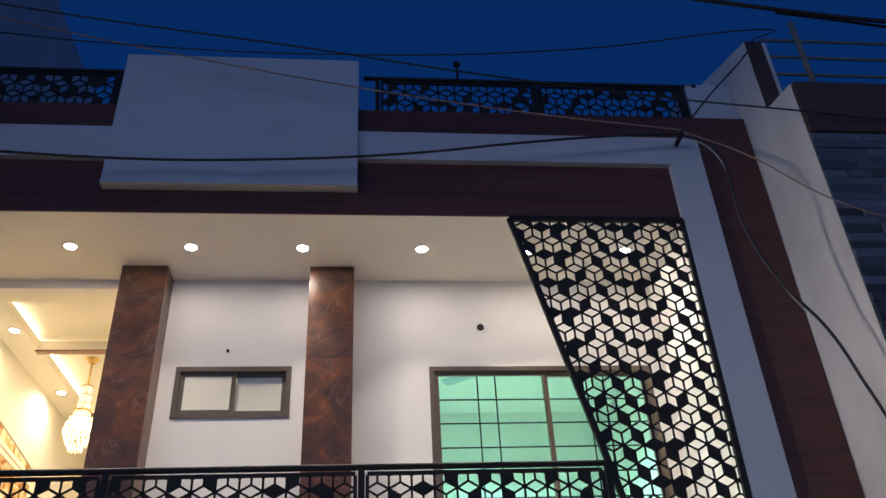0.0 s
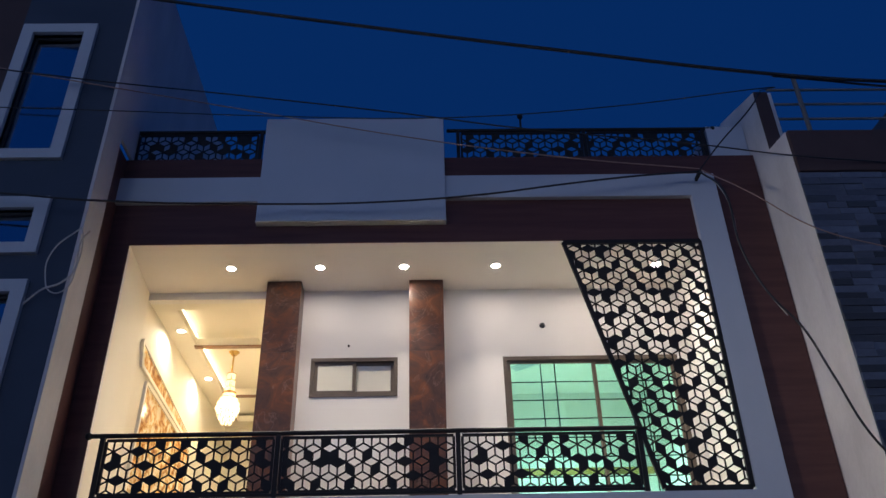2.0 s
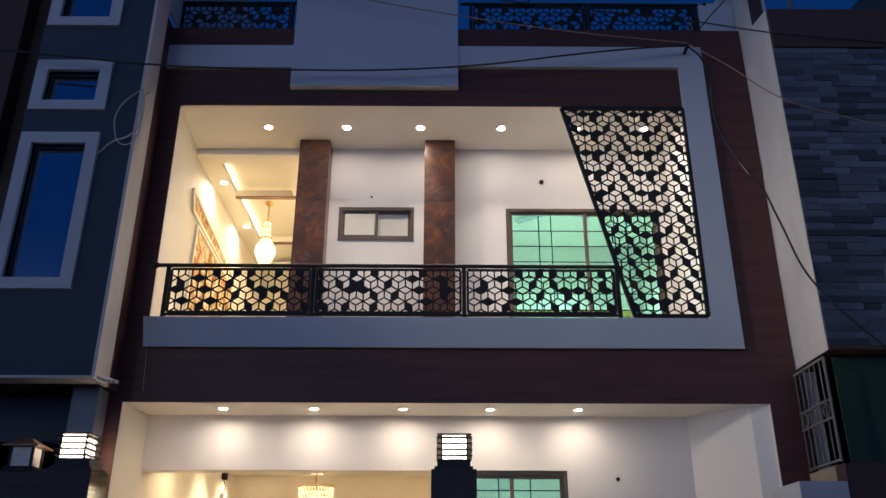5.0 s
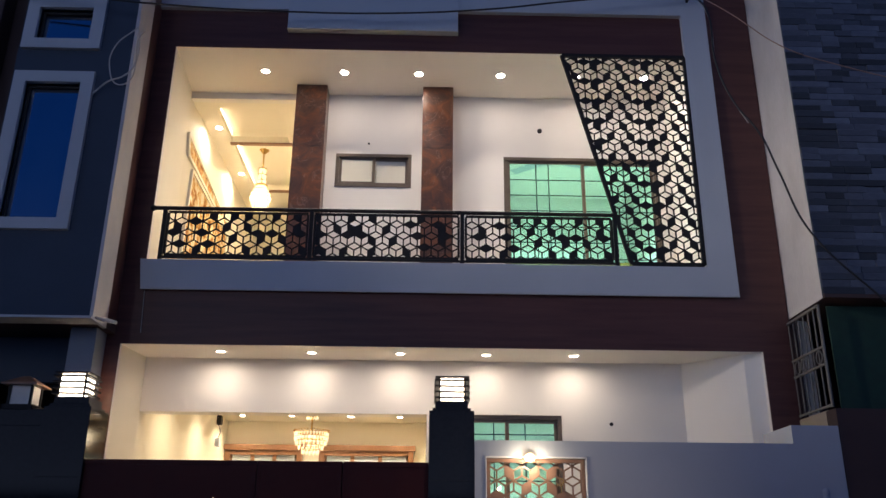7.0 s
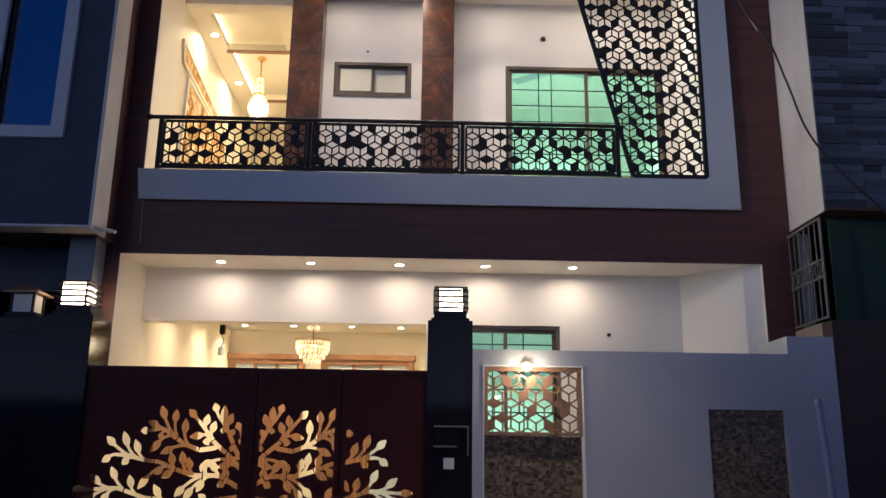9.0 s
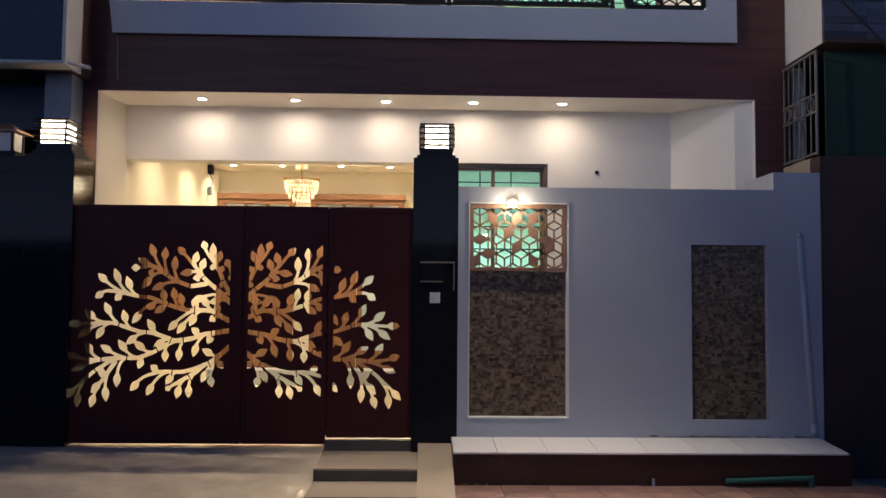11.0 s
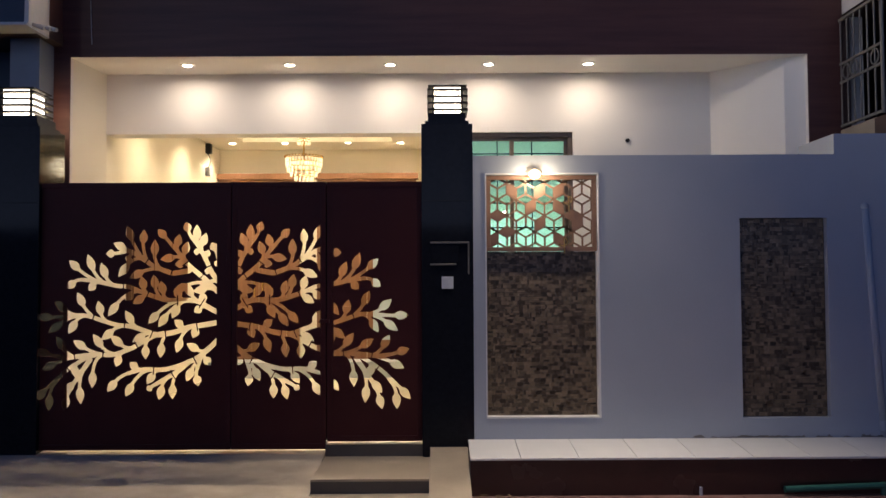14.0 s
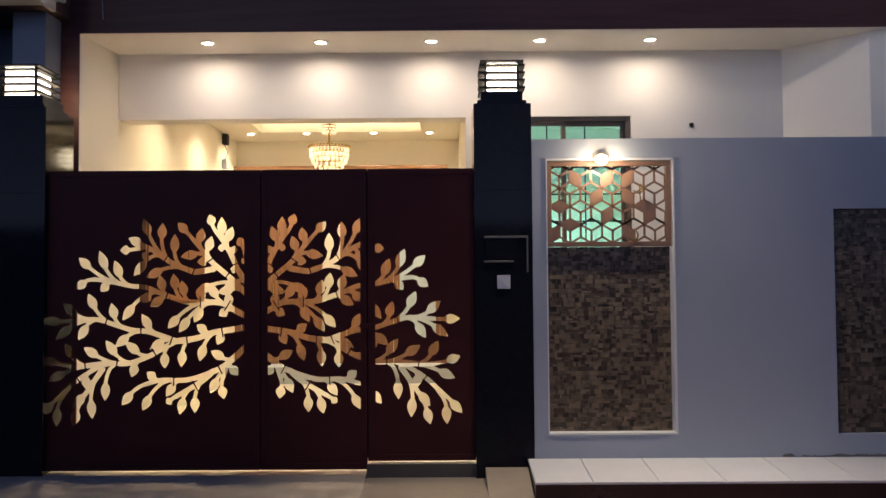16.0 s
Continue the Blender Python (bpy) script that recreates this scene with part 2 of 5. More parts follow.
M_TANWIRE = surface("tan_cable_sheath", (0.28, 0.17, 0.13), (0.34, 0.21, 0.16), 0.6, 10, 0.0)
M_PALEWIRE = surface("pale_cable_sheath", (0.42, 0.40, 0.37), (0.5, 0.48, 0.44), 0.6, 10, 0.0)
M_PIPE = surface("green_hose", (0.02, 0.10, 0.075), (0.03, 0.14, 0.105), 0.4, 10, 0.05)
M_GOLD = surface("brass", (0.55, 0.36, 0.12), (0.65, 0.44, 0.17), 0.25, 10, 0.0, metal=0.9)
M_PANEL = veined("amber_onyx", ((0.36, (0.30, 0.11, 0.03)), (0.45, (0.58, 0.27, 0.08)), (0.52, (0.80, 0.55, 0.24)), (0.6, (0.94, 0.84, 0.62))), 7.5, 5.0, 0.1, 0.6, (0.9, 0.75, 0.5))
M_LENS = glowing("downlight_lens", (1.0, 0.875, 0.755), 300.0)
M_LENS_LOW = glowing("porch_downlight_lens", (1.0, 0.84, 0.67), 66.0)
M_LAMP = glowing("lantern_glass", (1.0, 0.84, 0.66), 11.0)
M_OPAL = glowing("opal_bulb", (1.0, 0.66, 0.30), 14.0)
M_STRIP = glowing("warm_strip", (1.0, 0.85, 0.6), 7.0)
# The drops emit a glow in place of lamp light caught in crystal.
M_CRYSTAL = glowing("glowing_crystal", (1.0, 0.88, 0.66), 0.7)
M_SWITCH = surface("white_plastic", (0.62, 0.62, 0.62), (0.68, 0.68, 0.68), 0.4, 10, 0.0)


# ---- building blocks ----
def thing(name, loc, label, category, group="", kind=""):
    ob = new(name)
    ob.location = loc
    ob.empty_display_size = 0.1
    return tagged(ob, label, category, group, kind)


def place_of(ob):
    v = Vector((0, 0, 0))
    while ob:
        v += ob.location
        ob = ob.parent
    return v


def part(name, bm, material, parent=None, label="", smooth=False):
    """Links a bmesh, drawn in world metres, as one mesh object under its parent."""
    if parent:
        bmesh.ops.translate(bm, vec=-place_of(parent), verts=bm.verts)
    me = bpy.data.meshes.new(name)
    bmesh.ops.recalc_face_normals(bm, faces=bm.faces)
    bm.to_mesh(me)
    bm.free()
    me.materials.append(material)
    if smooth:
        for f in me.polygons:
            f.use_smooth = True
    ob = new(name, me)
    ob.parent = parent
    if label:
        ob["label"] = label
    return ob


def structure(name, bm, material, label, category="wall"):
    return tagged(part(name, bm, material), label, category, "", "structure")


def add_box(bm, x0, x1, y0, y1, z0, z1, bevel=0.0):
    v = [bm.verts.new((x, y, z)) for x in (x0, x1) for y in (y0, y1) for z in (z0, z1)]
    fs = [bm.faces.new([v[i] for i in q]) for q in ((0, 1, 3, 2), (4, 6, 7, 5), (0, 4, 5, 1), (2, 3, 7, 6), (0, 2, 6, 4), (1, 5, 7, 3))]
    if bevel:
        bmesh.ops.bevel(bm, geom=list({e for f in fs for e in f.edges}), offset=bevel, segments=2, affect="EDGES", profile=0.6)
    return bm


def box(x0, x1, y0, y1, z0, z1, bevel=0.0):
    return add_box(bmesh.new(), x0, x1, y0, y1, z0, z1, bevel)


def prism(bm, pts, y0, y1):
    """A flat polygon given in x and z, thickened from y0 to y1."""
    a = [bm.verts.new((x, y0, z)) for x, z in pts]
    b = [bm.verts.new((x, y1, z)) for x, z in pts]
    bm.faces.new(a)
    bm.faces.new(b[::-1])
    k = len(pts)
    for i in range(k):
        bm.faces.new((a[i], b[i], b[(i + 1) % k], a[(i + 1) % k]))
    return bm


def plan_prism(bm, pts, z0, z1):
    """A polygon given in plan, raised from z0 to z1."""
    a = [bm.verts.new((x, y, z0)) for x, y in pts]
    b = [bm.verts.new((x, y, z1)) for x, y in pts]
    bm.faces.new(a)
    bm.faces.new(b[::-1])
    k = len(pts)
    for i in range(k):
        bm.faces.new((a[i], b[i], b[(i + 1) % k], a[(i + 1) % k]))
    return bm


def side_prism(bm, pts, x0, x1):
    """A polygon given in y and z, thickened from x0 to x1."""
    a = [bm.verts.new((x0, y, z)) for y, z in pts]
    b = [bm.verts.new((x1, y, z)) for y, z in pts]
    bm.faces.new(a)
    bm.faces.new(b[::-1])
    k = len(pts)
    for i in range(k):
        bm.faces.new((a[i], b[i], b[(i + 1) % k], a[(i + 1) % k]))
    return bm


def holed_wall(x0, x1, z0, z1, y0, y1, holes):
    """An upright slab along x with rectangular holes (x0, x1, z0, z1) right through it."""
    xs = sorted({x0, x1, *(min(max(h[i], x0), x1) for h in holes for i in (0, 1))})
    zs = sorted({z0, z1, *(min(max(h[i], z0), z1) for h in holes for i in (2, 3))})

    def solid(i, j):
        if not (0 <= i < len(xs) - 1 and 0 <= j < len(zs) - 1):
            return False
        cx, cz = (xs[i] + xs[i + 1]) / 2, (zs[j] + zs[j + 1]) / 2
        return not any(h[0] < cx < h[1] and h[2] < cz < h[3] for h in holes)
    bm = bmesh.new()
    vs = {}

    def v(x, y, z):
        key = (round(x, 5), round(y, 5), round(z, 5))
        if key not in vs:
            vs[key] = bm.verts.new(key)
        return vs[key]
    for i in range(len(xs) - 1):
        for j in range(len(zs) - 1):
            if not solid(i, j):
                continue
            a, b, c, d = xs[i], xs[i + 1], zs[j], zs[j + 1]
            bm.faces.new((v(a, y0, c), v(b, y0, c), v(b, y0, d), v(a, y0, d)))
            bm.faces.new((v(a, y1, c), v(a, y1, d), v(b, y1, d), v(b, y1, c)))
            if not solid(i - 1, j):
                bm.faces.new((v(a, y0, c), v(a, y0, d), v(a, y1, d), v(a, y1, c)))
            if not solid(i + 1, j):
                bm.faces.new((v(b, y0, c), v(b, y1, c), v(b, y1, d), v(b, y0, d)))
            if not solid(i, j - 1):
                bm.faces.new((v(a, y0, c), v(a, y1, c), v(b, y1, c), v(b, y0, c)))
            if not solid(i, j + 1):
                bm.faces.new((v(a, y0, d), v(b, y0, d), v(b, y1, d), v(a, y1, d)))
    return bm


def rod(bm, a, b, r, sides=8):
    """A round bar from a to b."""
    a, b = Vector(a), Vector(b)
    d = b - a
    m = Matrix.Translation((a + b) / 2) @ d.to_track_quat("Z", "Y").to_matrix().to_4x4()
    bmesh.ops.create_cone(bm, cap_ends=True, segments=sides, radius1=r, radius2=r, depth=d.length, matrix=m)
    return bm


def ball(bm, c, r, u=12, v=8, squash=1.0):
    bmesh.ops.create_uvsphere(bm, u_segments=u, v_segments=v, radius=r, matrix=Matrix.Translation(c) @ Matrix.Diagonal((1, 1, squash, 1)))
    return bm


def cable(name, pts, r, material, label, category="cable"):
    cu = bpy.data.curves.new(name, "CURVE")
    cu.dimensions, cu.bevel_depth, cu.bevel_resolution, cu.resolution_u = "3D", r, 2, 8
    sp = cu.splines.new("BEZIER")
    sp.bezier_points.add(len(pts) - 1)
    for bp, p in zip(sp.bezier_points, pts):
        bp.co = p
        bp.handle_left_type = bp.handle_right_type = "AUTO"
    cu.materials.append(material)
    return tagged(new(name, cu), label, category)


def clip_poly(pts, planes):
    """Cuts a convex polygon by half planes (a, b, c): a*x + b*z <= c is kept."""
    for a, b, c in planes:
        out = []
        for i, p in enumerate(pts):
            q = pts[(i + 1) % len(pts)]
            dp, dq = a * p[0] + b * p[1] - c, a * q[0] + b * q[1] - c
            if dp <= 0:
                out.append(p)
            if dp * dq < 0:
                s = dp / (dp - dq)
                out.append((p[0] + (q[0] - p[0]) * s, p[1] + (q[1] - p[1]) * s))
        pts = out
        if len(pts) < 3:
            return []
    return pts


def outline_planes(poly):
    """Half planes of a convex polygon that is given counter-clockwise in x, z."""
    res = []
    for (x0, z0), (x1, z1) in zip(poly, poly[1:] + poly[:1]):
        a, b = z1 - z0, x0 - x1
        k = math.hypot(a, b)
        res.append((a / k, b / k, (a * x0 + b * z0) / k))
    return res


def cube_lattice(poly, y0, y1, s, bar, anchor, is_open):
    """A cut sheet of tumbling blocks inside a convex outline: bars round the open lozenges, the others left solid.
    is_open(row, column, face) tells which are cut; face 0 is a block's top, 1 its left and 2 its right side."""
    planes = outline_planes(poly)
    x0, x1 = min(p[0] for p in poly), max(p[0] for p in poly)
    z0, z1 = min(p[1] for p in poly), max(p[1] for p in poly)
    w = math.sqrt(3) * s
    bm = bmesh.new()
    edges = {}
    for r in range(math.floor((z0 - anchor[1]) / (1.5 * s)) - 1, math.ceil((z1 - anchor[1]) / (1.5 * s)) + 2):
        for c in range(math.floor((x0 - anchor[0]) / w) - 1, math.ceil((x1 - anchor[0]) / w) + 2):
            cx = anchor[0] + c * w + (w / 2 if r % 2 else 0)
            cz = anchor[1] + r * 1.5 * s
            hexa = [(cx + s * math.cos(radians(90 + 60 * k)), cz + s * math.sin(radians(90 + 60 * k))) for k in range(6)]
            for k in range(3):
                loz = [(cx, cz), hexa[(2 * k + 5) % 6], hexa[(2 * k + 6) % 6], hexa[(2 * k + 7) % 6]]
                if not is_open(r, c, k):
                    q = clip_poly(loz, planes)
                    if len(q) > 2:
                        prism(bm, q, y0, y1)
                else:
                    for i in range(4):
                        p, q = loz[i], loz[(i + 1) % 4]
                        key = tuple(sorted(((round(p[0], 3), round(p[1], 3)), (round(q[0], 3), round(q[1], 3)))))
                        edges[key] = (p, q)
    for p, q in edges.values():
        dx, dz = q[0] - p[0], q[1] - p[1]
        k = math.hypot(dx, dz)
        ux, uz = dx / k, dz / k
        h = bar / 2
        e = h * 0.5
        quad = [(p[0] - ux * e + uz * h, p[1] - uz * e - ux * h), (q[0] + ux * e + uz * h, q[1] + uz * e - ux * h),
                (q[0] + ux * e - uz * h, q[1] + uz * e + ux * h), (p[0] - ux * e - uz * h, p[1] - uz * e + ux * h)]
        quad = clip_poly(quad, planes)
        if len(quad) > 2:
            prism(bm, quad, y0 + 0.0012, y1 - 0.0012)
    return bm


def woven(row, column, face):
    """The tall screen's repeat: four blocks wide, two rows high; the letters are the open faces."""
    kind = (("R", "TLR", "TR", "LR"), ("TL", "TLR", "TR", "TLR"))[row % 2][column % 4]
    return "TLR"[face] in kind


def drawn(tops, sides):
    """A pattern read from rows of 0 and 1, the lowest row first: a digit a block top, a digit a side face."""
    def is_open(row, column, face):
        if not 0 <= row < len(sides):
            return True
        if face == 0:
            line, i = tops[row], column
        else:
            line, i = sides[row], 2 * column + face - (1 if row % 2 else 2)
        return not 0 <= i < len(line) or line[i] == "1"
    return is_open


def scattered(seed, filled):
    """One face of some blocks left solid, by chance."""
    rng = random.Random(seed)
    chosen = {}

    def is_open(row, column, face):
        if (row, column) not in chosen:
            chosen[row, column] = rng.randrange(3) if rng.random() < filled * 3 else -1
        return chosen[row, column] != face
    return is_open


# ---- setting ----
FACE = 6.14
structure("ground", box(-60, 60, -80, 60, -0.32, -0.02), M_STREET, "grey cement street, worn and dusty", "ground")

# front skin of dark boards with its two openings, and the plastered wall behind it
structure("wall_front_cladding", holed_wall(-3.62, 3.73, -0.02, 8.47, FACE, FACE + 0.014, [(-3.37, 3.41, -1, 3.69), (-3.22, 2.92, 4.607, 7.33)]), M_WOOD, "dark brown wood-grain cladding on the house front")
structure("wall_front", holed_wall(-3.62, 3.73, -0.02, 8.46, FACE + 0.014, FACE + 0.06, [(-3.367, 3.407, -1, 3.687), (-3.217, 2.917, 4.61, 7.327)]), M_WHITE, "white plastered wall behind the cladding")

# ground floor: recess, ceiling, beam, walls
structure("ceiling_porch", box(-3.62, 3.73, FACE + 0.06, 6.8, 3.687, 3.95), M_WHITE, "white porch ceiling with round downlights", "ceiling")
structure("wall_porch_left", plan_prism(bmesh.new(), [(-3.62, FACE + 0.06), (-3.367, FACE + 0.06), (-3.30, 6.8), (-3.30, 7.0), (-3.62, 7.0)], -0.02, 3.687), M_CREAM, "cream plastered porch side wall")
structure("wall_porch_right", plan_prism(bmesh.new(), [(3.73, FACE + 0.06), (3.73, 7.03), (2.718, 7.03), (2.718, 6.803), (3.235, 6.26), (3.407, FACE + 0.06)], -0.02, 3.687), M_WHITE, "white plastered splayed porch wall")
structure("beam_porch", box(-3.30, -0.15, 6.8, 7.03, 3.09, 3.95), M_WHITE, "white beam over the parking porch", "beam")
structure("wall_room", holed_wall(-0.15, 2.718, 0.0, 3.95, 6.8, 7.03, [(0.12, 1.345, 1.15, 3.095)]), M_WHITE, "white room wall beside the parking porch")

# parking porch behind the gate
structure("floor_porch", box(-3.62, 3.73, 5.40, 11.3, -0.02, 0.245), M_FLOOR, "polished beige porch floor", "floor")
structure("wall_garage_left", box(-3.62, -3.30, 7.0, 11.3, 0.245, 3.95), M_CREAM, "cream plastered parking porch wall")
structure("wall_garage_right", box(-0.15, 0.0, 7.03, 11.0, 0.245, 3.95), M_CREAM, "cream plastered parking porch wall")
structure("wall_garage_back", holed_wall(-3.30, -0.15, 0.245, 3.95, 11.0, 11.3, []), M_CREAM, "cream plastered wall with two wooden doors")
structure("ceiling_garage", holed_wall(-3.30, -0.15, 7.03, 11.0, -3.72, -3.60, [(-2.78, -0.655, 8.2, 10.3)]), M_CREAM, "cream false ceiling with a lit tray", "ceiling")
cg = bpy.data.objects["ceiling_garage"]
cg.data.transform(Matrix(((1, 0, 0, 0), (0, 0, 1, 0), (0, -1, 0, 0), (0, 0, 0, 1))))
cg.data.flip_normals()
structure("ceiling_garage_tray", box(-3.30, -0.15, 7.03, 11.0, 3.76, 3.95), M_CREAM, "cream ceiling of the lit tray", "ceiling")
structure("step_plinth", box(-3.30, -0.15, 10.45, 11.0, 0.245, 0.47), M_BAND, "grey step before the doors", "step")

# ground floor room behind the green window
structure("wall_drawing_room", box(0.0, 2.72, 10.2, 10.4, 0.245, 3.95), M_WHITE, "pale drawing room wall")
structure("wall_drawing_room_side", box(2.72, 3.0, 7.03, 10.4, 0.245, 3.95), M_WHITE, "pale drawing room wall")
structure("ceiling_drawing_room", box(0.0, 2.72, 7.03, 10.2, 3.6, 3.95), M_WHITE, "pale drawing room ceiling", "ceiling")

# first floor slab, balcony and lounge
structure("floor_balcony", box(-3.62, 3.73, FACE + 0.06, 11.7, 3.951, 4.61), M_FLOOR, "beige balcony floor slab", "floor")
structure("floor_balcony_tile", box(-3.21, 2.91, FACE + 0.07, 7.19, 4.611, 4.622), M_STEP, "beige polished balcony floor tile", "floor")
structure("ceiling_balcony", box(-3.62, 3.73, FACE + 0.06, 7.2, 7.327, 7.9), M_WHITE, "white balcony ceiling with round downlights", "ceiling")
structure("wall_balcony_left", plan_prism(bmesh.new(), [(-3.62, FACE + 0.06), (-3.217, FACE + 0.06), (-3.30, 7.2), (-3.62, 7.2)], 4.61, 7.327), M_CREAM, "cream balcony end wall")
structure("wall_balcony_right", box(2.917, 3.73, FACE + 0.06, 7.2, 4.61, 7.327), M_WHITE, "white balcony end wall")
structure("wall_balcony_back", holed_wall(-1.69, 3.73, 4.61, 7.6, 7.2, 7.36, [(-1.362, -0.393, 6.002, 6.466), (0.79, 2.765, 4.72, 6.455)]), M_WHITE, "white wall at the back of the balcony")
structure("beam_lounge", box(-3.62, -1.69, 7.2, 7.3, 7.235, 7.9), M_WHITE, "white head over the lounge opening", "beam")
structure("wall_lounge_left", box(-3.62, -3.30, 7.2, 11.7, 4.61, 7.9), M_CREAM, "cream lounge wall washed with light")
structure("wall_lounge_right", box(-1.69, -1.55, 7.36, 11.5, 4.61, 7.9), M_CREAM, "cream lounge wall")
structure("wall_lounge_back", box(-3.30, -1.69, 11.5, 11.7, 4.61, 7.9), M_CREAM, "cream lounge back wall")
lc = holed_wall(-3.30, -1.69, 7.3, 11.5, -7.33, -7.235, [(-3.03, -2.2, 7.45, 8.42), (-3.03, -2.2, 8.50, 10.1), (-3.03, -2.2, 10.18, 11.2)])
lc.transform(Matrix(((1, 0, 0, 0), (0, 0, 1, 0), (0, -1, 0, 0), (0, 0, 0, 1))))
structure("ceiling_lounge", lc, M_CREAM, "cream false ceiling with lit trays", "ceiling")
structure("ceiling_lounge_tray", box(-3.30, -1.69, 7.3, 11.5, 7.40, 7.9), M_CREAM, "cream ceiling of the lit trays", "ceiling")
structure("wall_rooms_back", box(-1.55, 3.73, 10.4, 10.6, 4.61, 7.9), M_WHITE, "pale bedroom back wall")
structure("wall_bath", box(0.1, 0.25, 7.36, 10.4, 4.61, 7.9), M_WHITE, "pale inner wall between the rooms")
structure("wall_bedroom_right", box(3.3, 3.73, 7.36, 10.4, 4.61, 7.9), M_WHITE, "pale bedroom side wall")
structure("ceiling_rooms", box(-1.55, 3.3, 7.36, 10.4, 7.3, 7.9), M_WHITE, "pale bedroom ceiling", "ceiling")
structure("roof", box(-3.62, 3.73, FACE + 0.06, 11.7, 7.95, 8.1), M_BAND, "grey flat roof behind the parapet", "roof")

# pale band round the balcony and the plain block that hangs in it
bm = bmesh.new()
prism(bm, [(-3.22, 4.29), (3.205, 4.29), (3.19, 8.168), (0.158, 8.168), (0.158, 7.866), (2.89, 7.866), (2.89, 4.608), (-3.26, 4.608)], 6.08, FACE)
structure("band_frame", bm, M_BAND, "pale grey painted band framing the balcony", "facade band")
structure("band_top_left", box(-3.47, -1.89, 6.08, FACE, 7.84, 8.168), M_BAND, "pale grey painted band under the parapet", "facade band")
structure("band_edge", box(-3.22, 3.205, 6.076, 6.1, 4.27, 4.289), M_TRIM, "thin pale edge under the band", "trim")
structure("block_front", box(-1.89, 0.157, 6.045, 6.6, 7.562, 8.985, 0.006), M_BAND, "plain pale grey block on the facade", "facade block")
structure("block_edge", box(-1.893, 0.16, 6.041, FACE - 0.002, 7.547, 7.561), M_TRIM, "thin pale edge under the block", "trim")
structure("parapet_return", box(3.28, 3.73, 6.2, 8.5, 8.47, 8.95), M_BAND, "grey parapet block at the roof corner", "parapet")
structure("parapet_side", box(-3.62, -3.45, 6.2, 11.0, 8.1, 8.47), M_WOOD, "dark low parapet along the roof", "parapet")

# boundary wall with a window niche and a mosaic niche
W0, W1 = 5.285, 5.50
structure("wall_boundary", holed_wall(0.287, 3.66, 0.0, 2.628, W0, W1, [(0.394, 1.295, 0.52, 2.472), (2.443, 3.15, 0.505, 2.112)]), M_WALL, "grey painted boundary wall with two niches")
structure("wall_boundary_end", box(3.22, 3.66, W0, 5.95, 2.628, 2.795), M_WALL, "raised end of the grey boundary wall")
structure("wall_niche_back", box(0.39, 1.30, 5.37, 5.5, 0.51, 1.85), M_GROUT, "dark backing of the mosaic niche")
structure("wall_niche_back_far", box(2.44, 3.155, 5.35, 5.5, 0.50, 2.115), M_GROUT, "dark backing of the mosaic niche")

# ramp, steps, ledge
structure("ramp", side_prism(bmesh.new(), [(5.40, 0.243), (5.28, 0.238), (3.86, -0.02), (3.86, -0.1), (5.40, -0.1)], -4.6, -0.915), M_RAMP, "smooth beige cement ramp up to the gate", "ramp")
for i, (ya, yb, z0, z1) in enumerate(((4.58, 5.36, -0.02, 0.205), (4.06, 4.58, -0.02, 0.1), (3.5, 4.06, -0.02, -0.012))):
    bmx = box(-0.915, -0.068, ya, yb, z0, z1 - 0.018)
    st = structure("step_%d" % (i + 1), bmx, M_RISER, "dark step riser with a beige tile tread", "step")
    part("tread", box(-0.915, -0.066, ya - 0.012, yb, z1 - 0.018, z1, 0.003), M_STEP, st, "beige tile tread")
structure("wicket_sill", box(-0.915, -0.13, 5.34, 5.42, 0.2, 0.30), M_RISER, "dark sill under the wicket", "sill")
structure("ramp_cheek", side_prism(bmesh.new(), [(5.28, 0.288), (5.15, 0.278), (3.86, -0.012), (3.86, -0.1), (5.28, -0.1)], -0.066, 0.233), M_STEP, "narrow sloping beige tiled cheek", "ramp")
ledge = structure("ledge", side_prism(bmesh.new(), [(4.775, -0.02), (4.775, 0.289), (W0, 0.329), (W0, -0.02)], 0.236, 3.64), M_BASE, "dark tiled bench ledge along the wall", "ledge")
pavement = structure("pavement", box(0.236, 6.636, 1.175, 4.775, -0.02, 0.012), M_JOINT, "pink stamped paving beside the street", "pavement")

# ---- gate ----
STEMS, LEAVES, TICKS = [], [], []


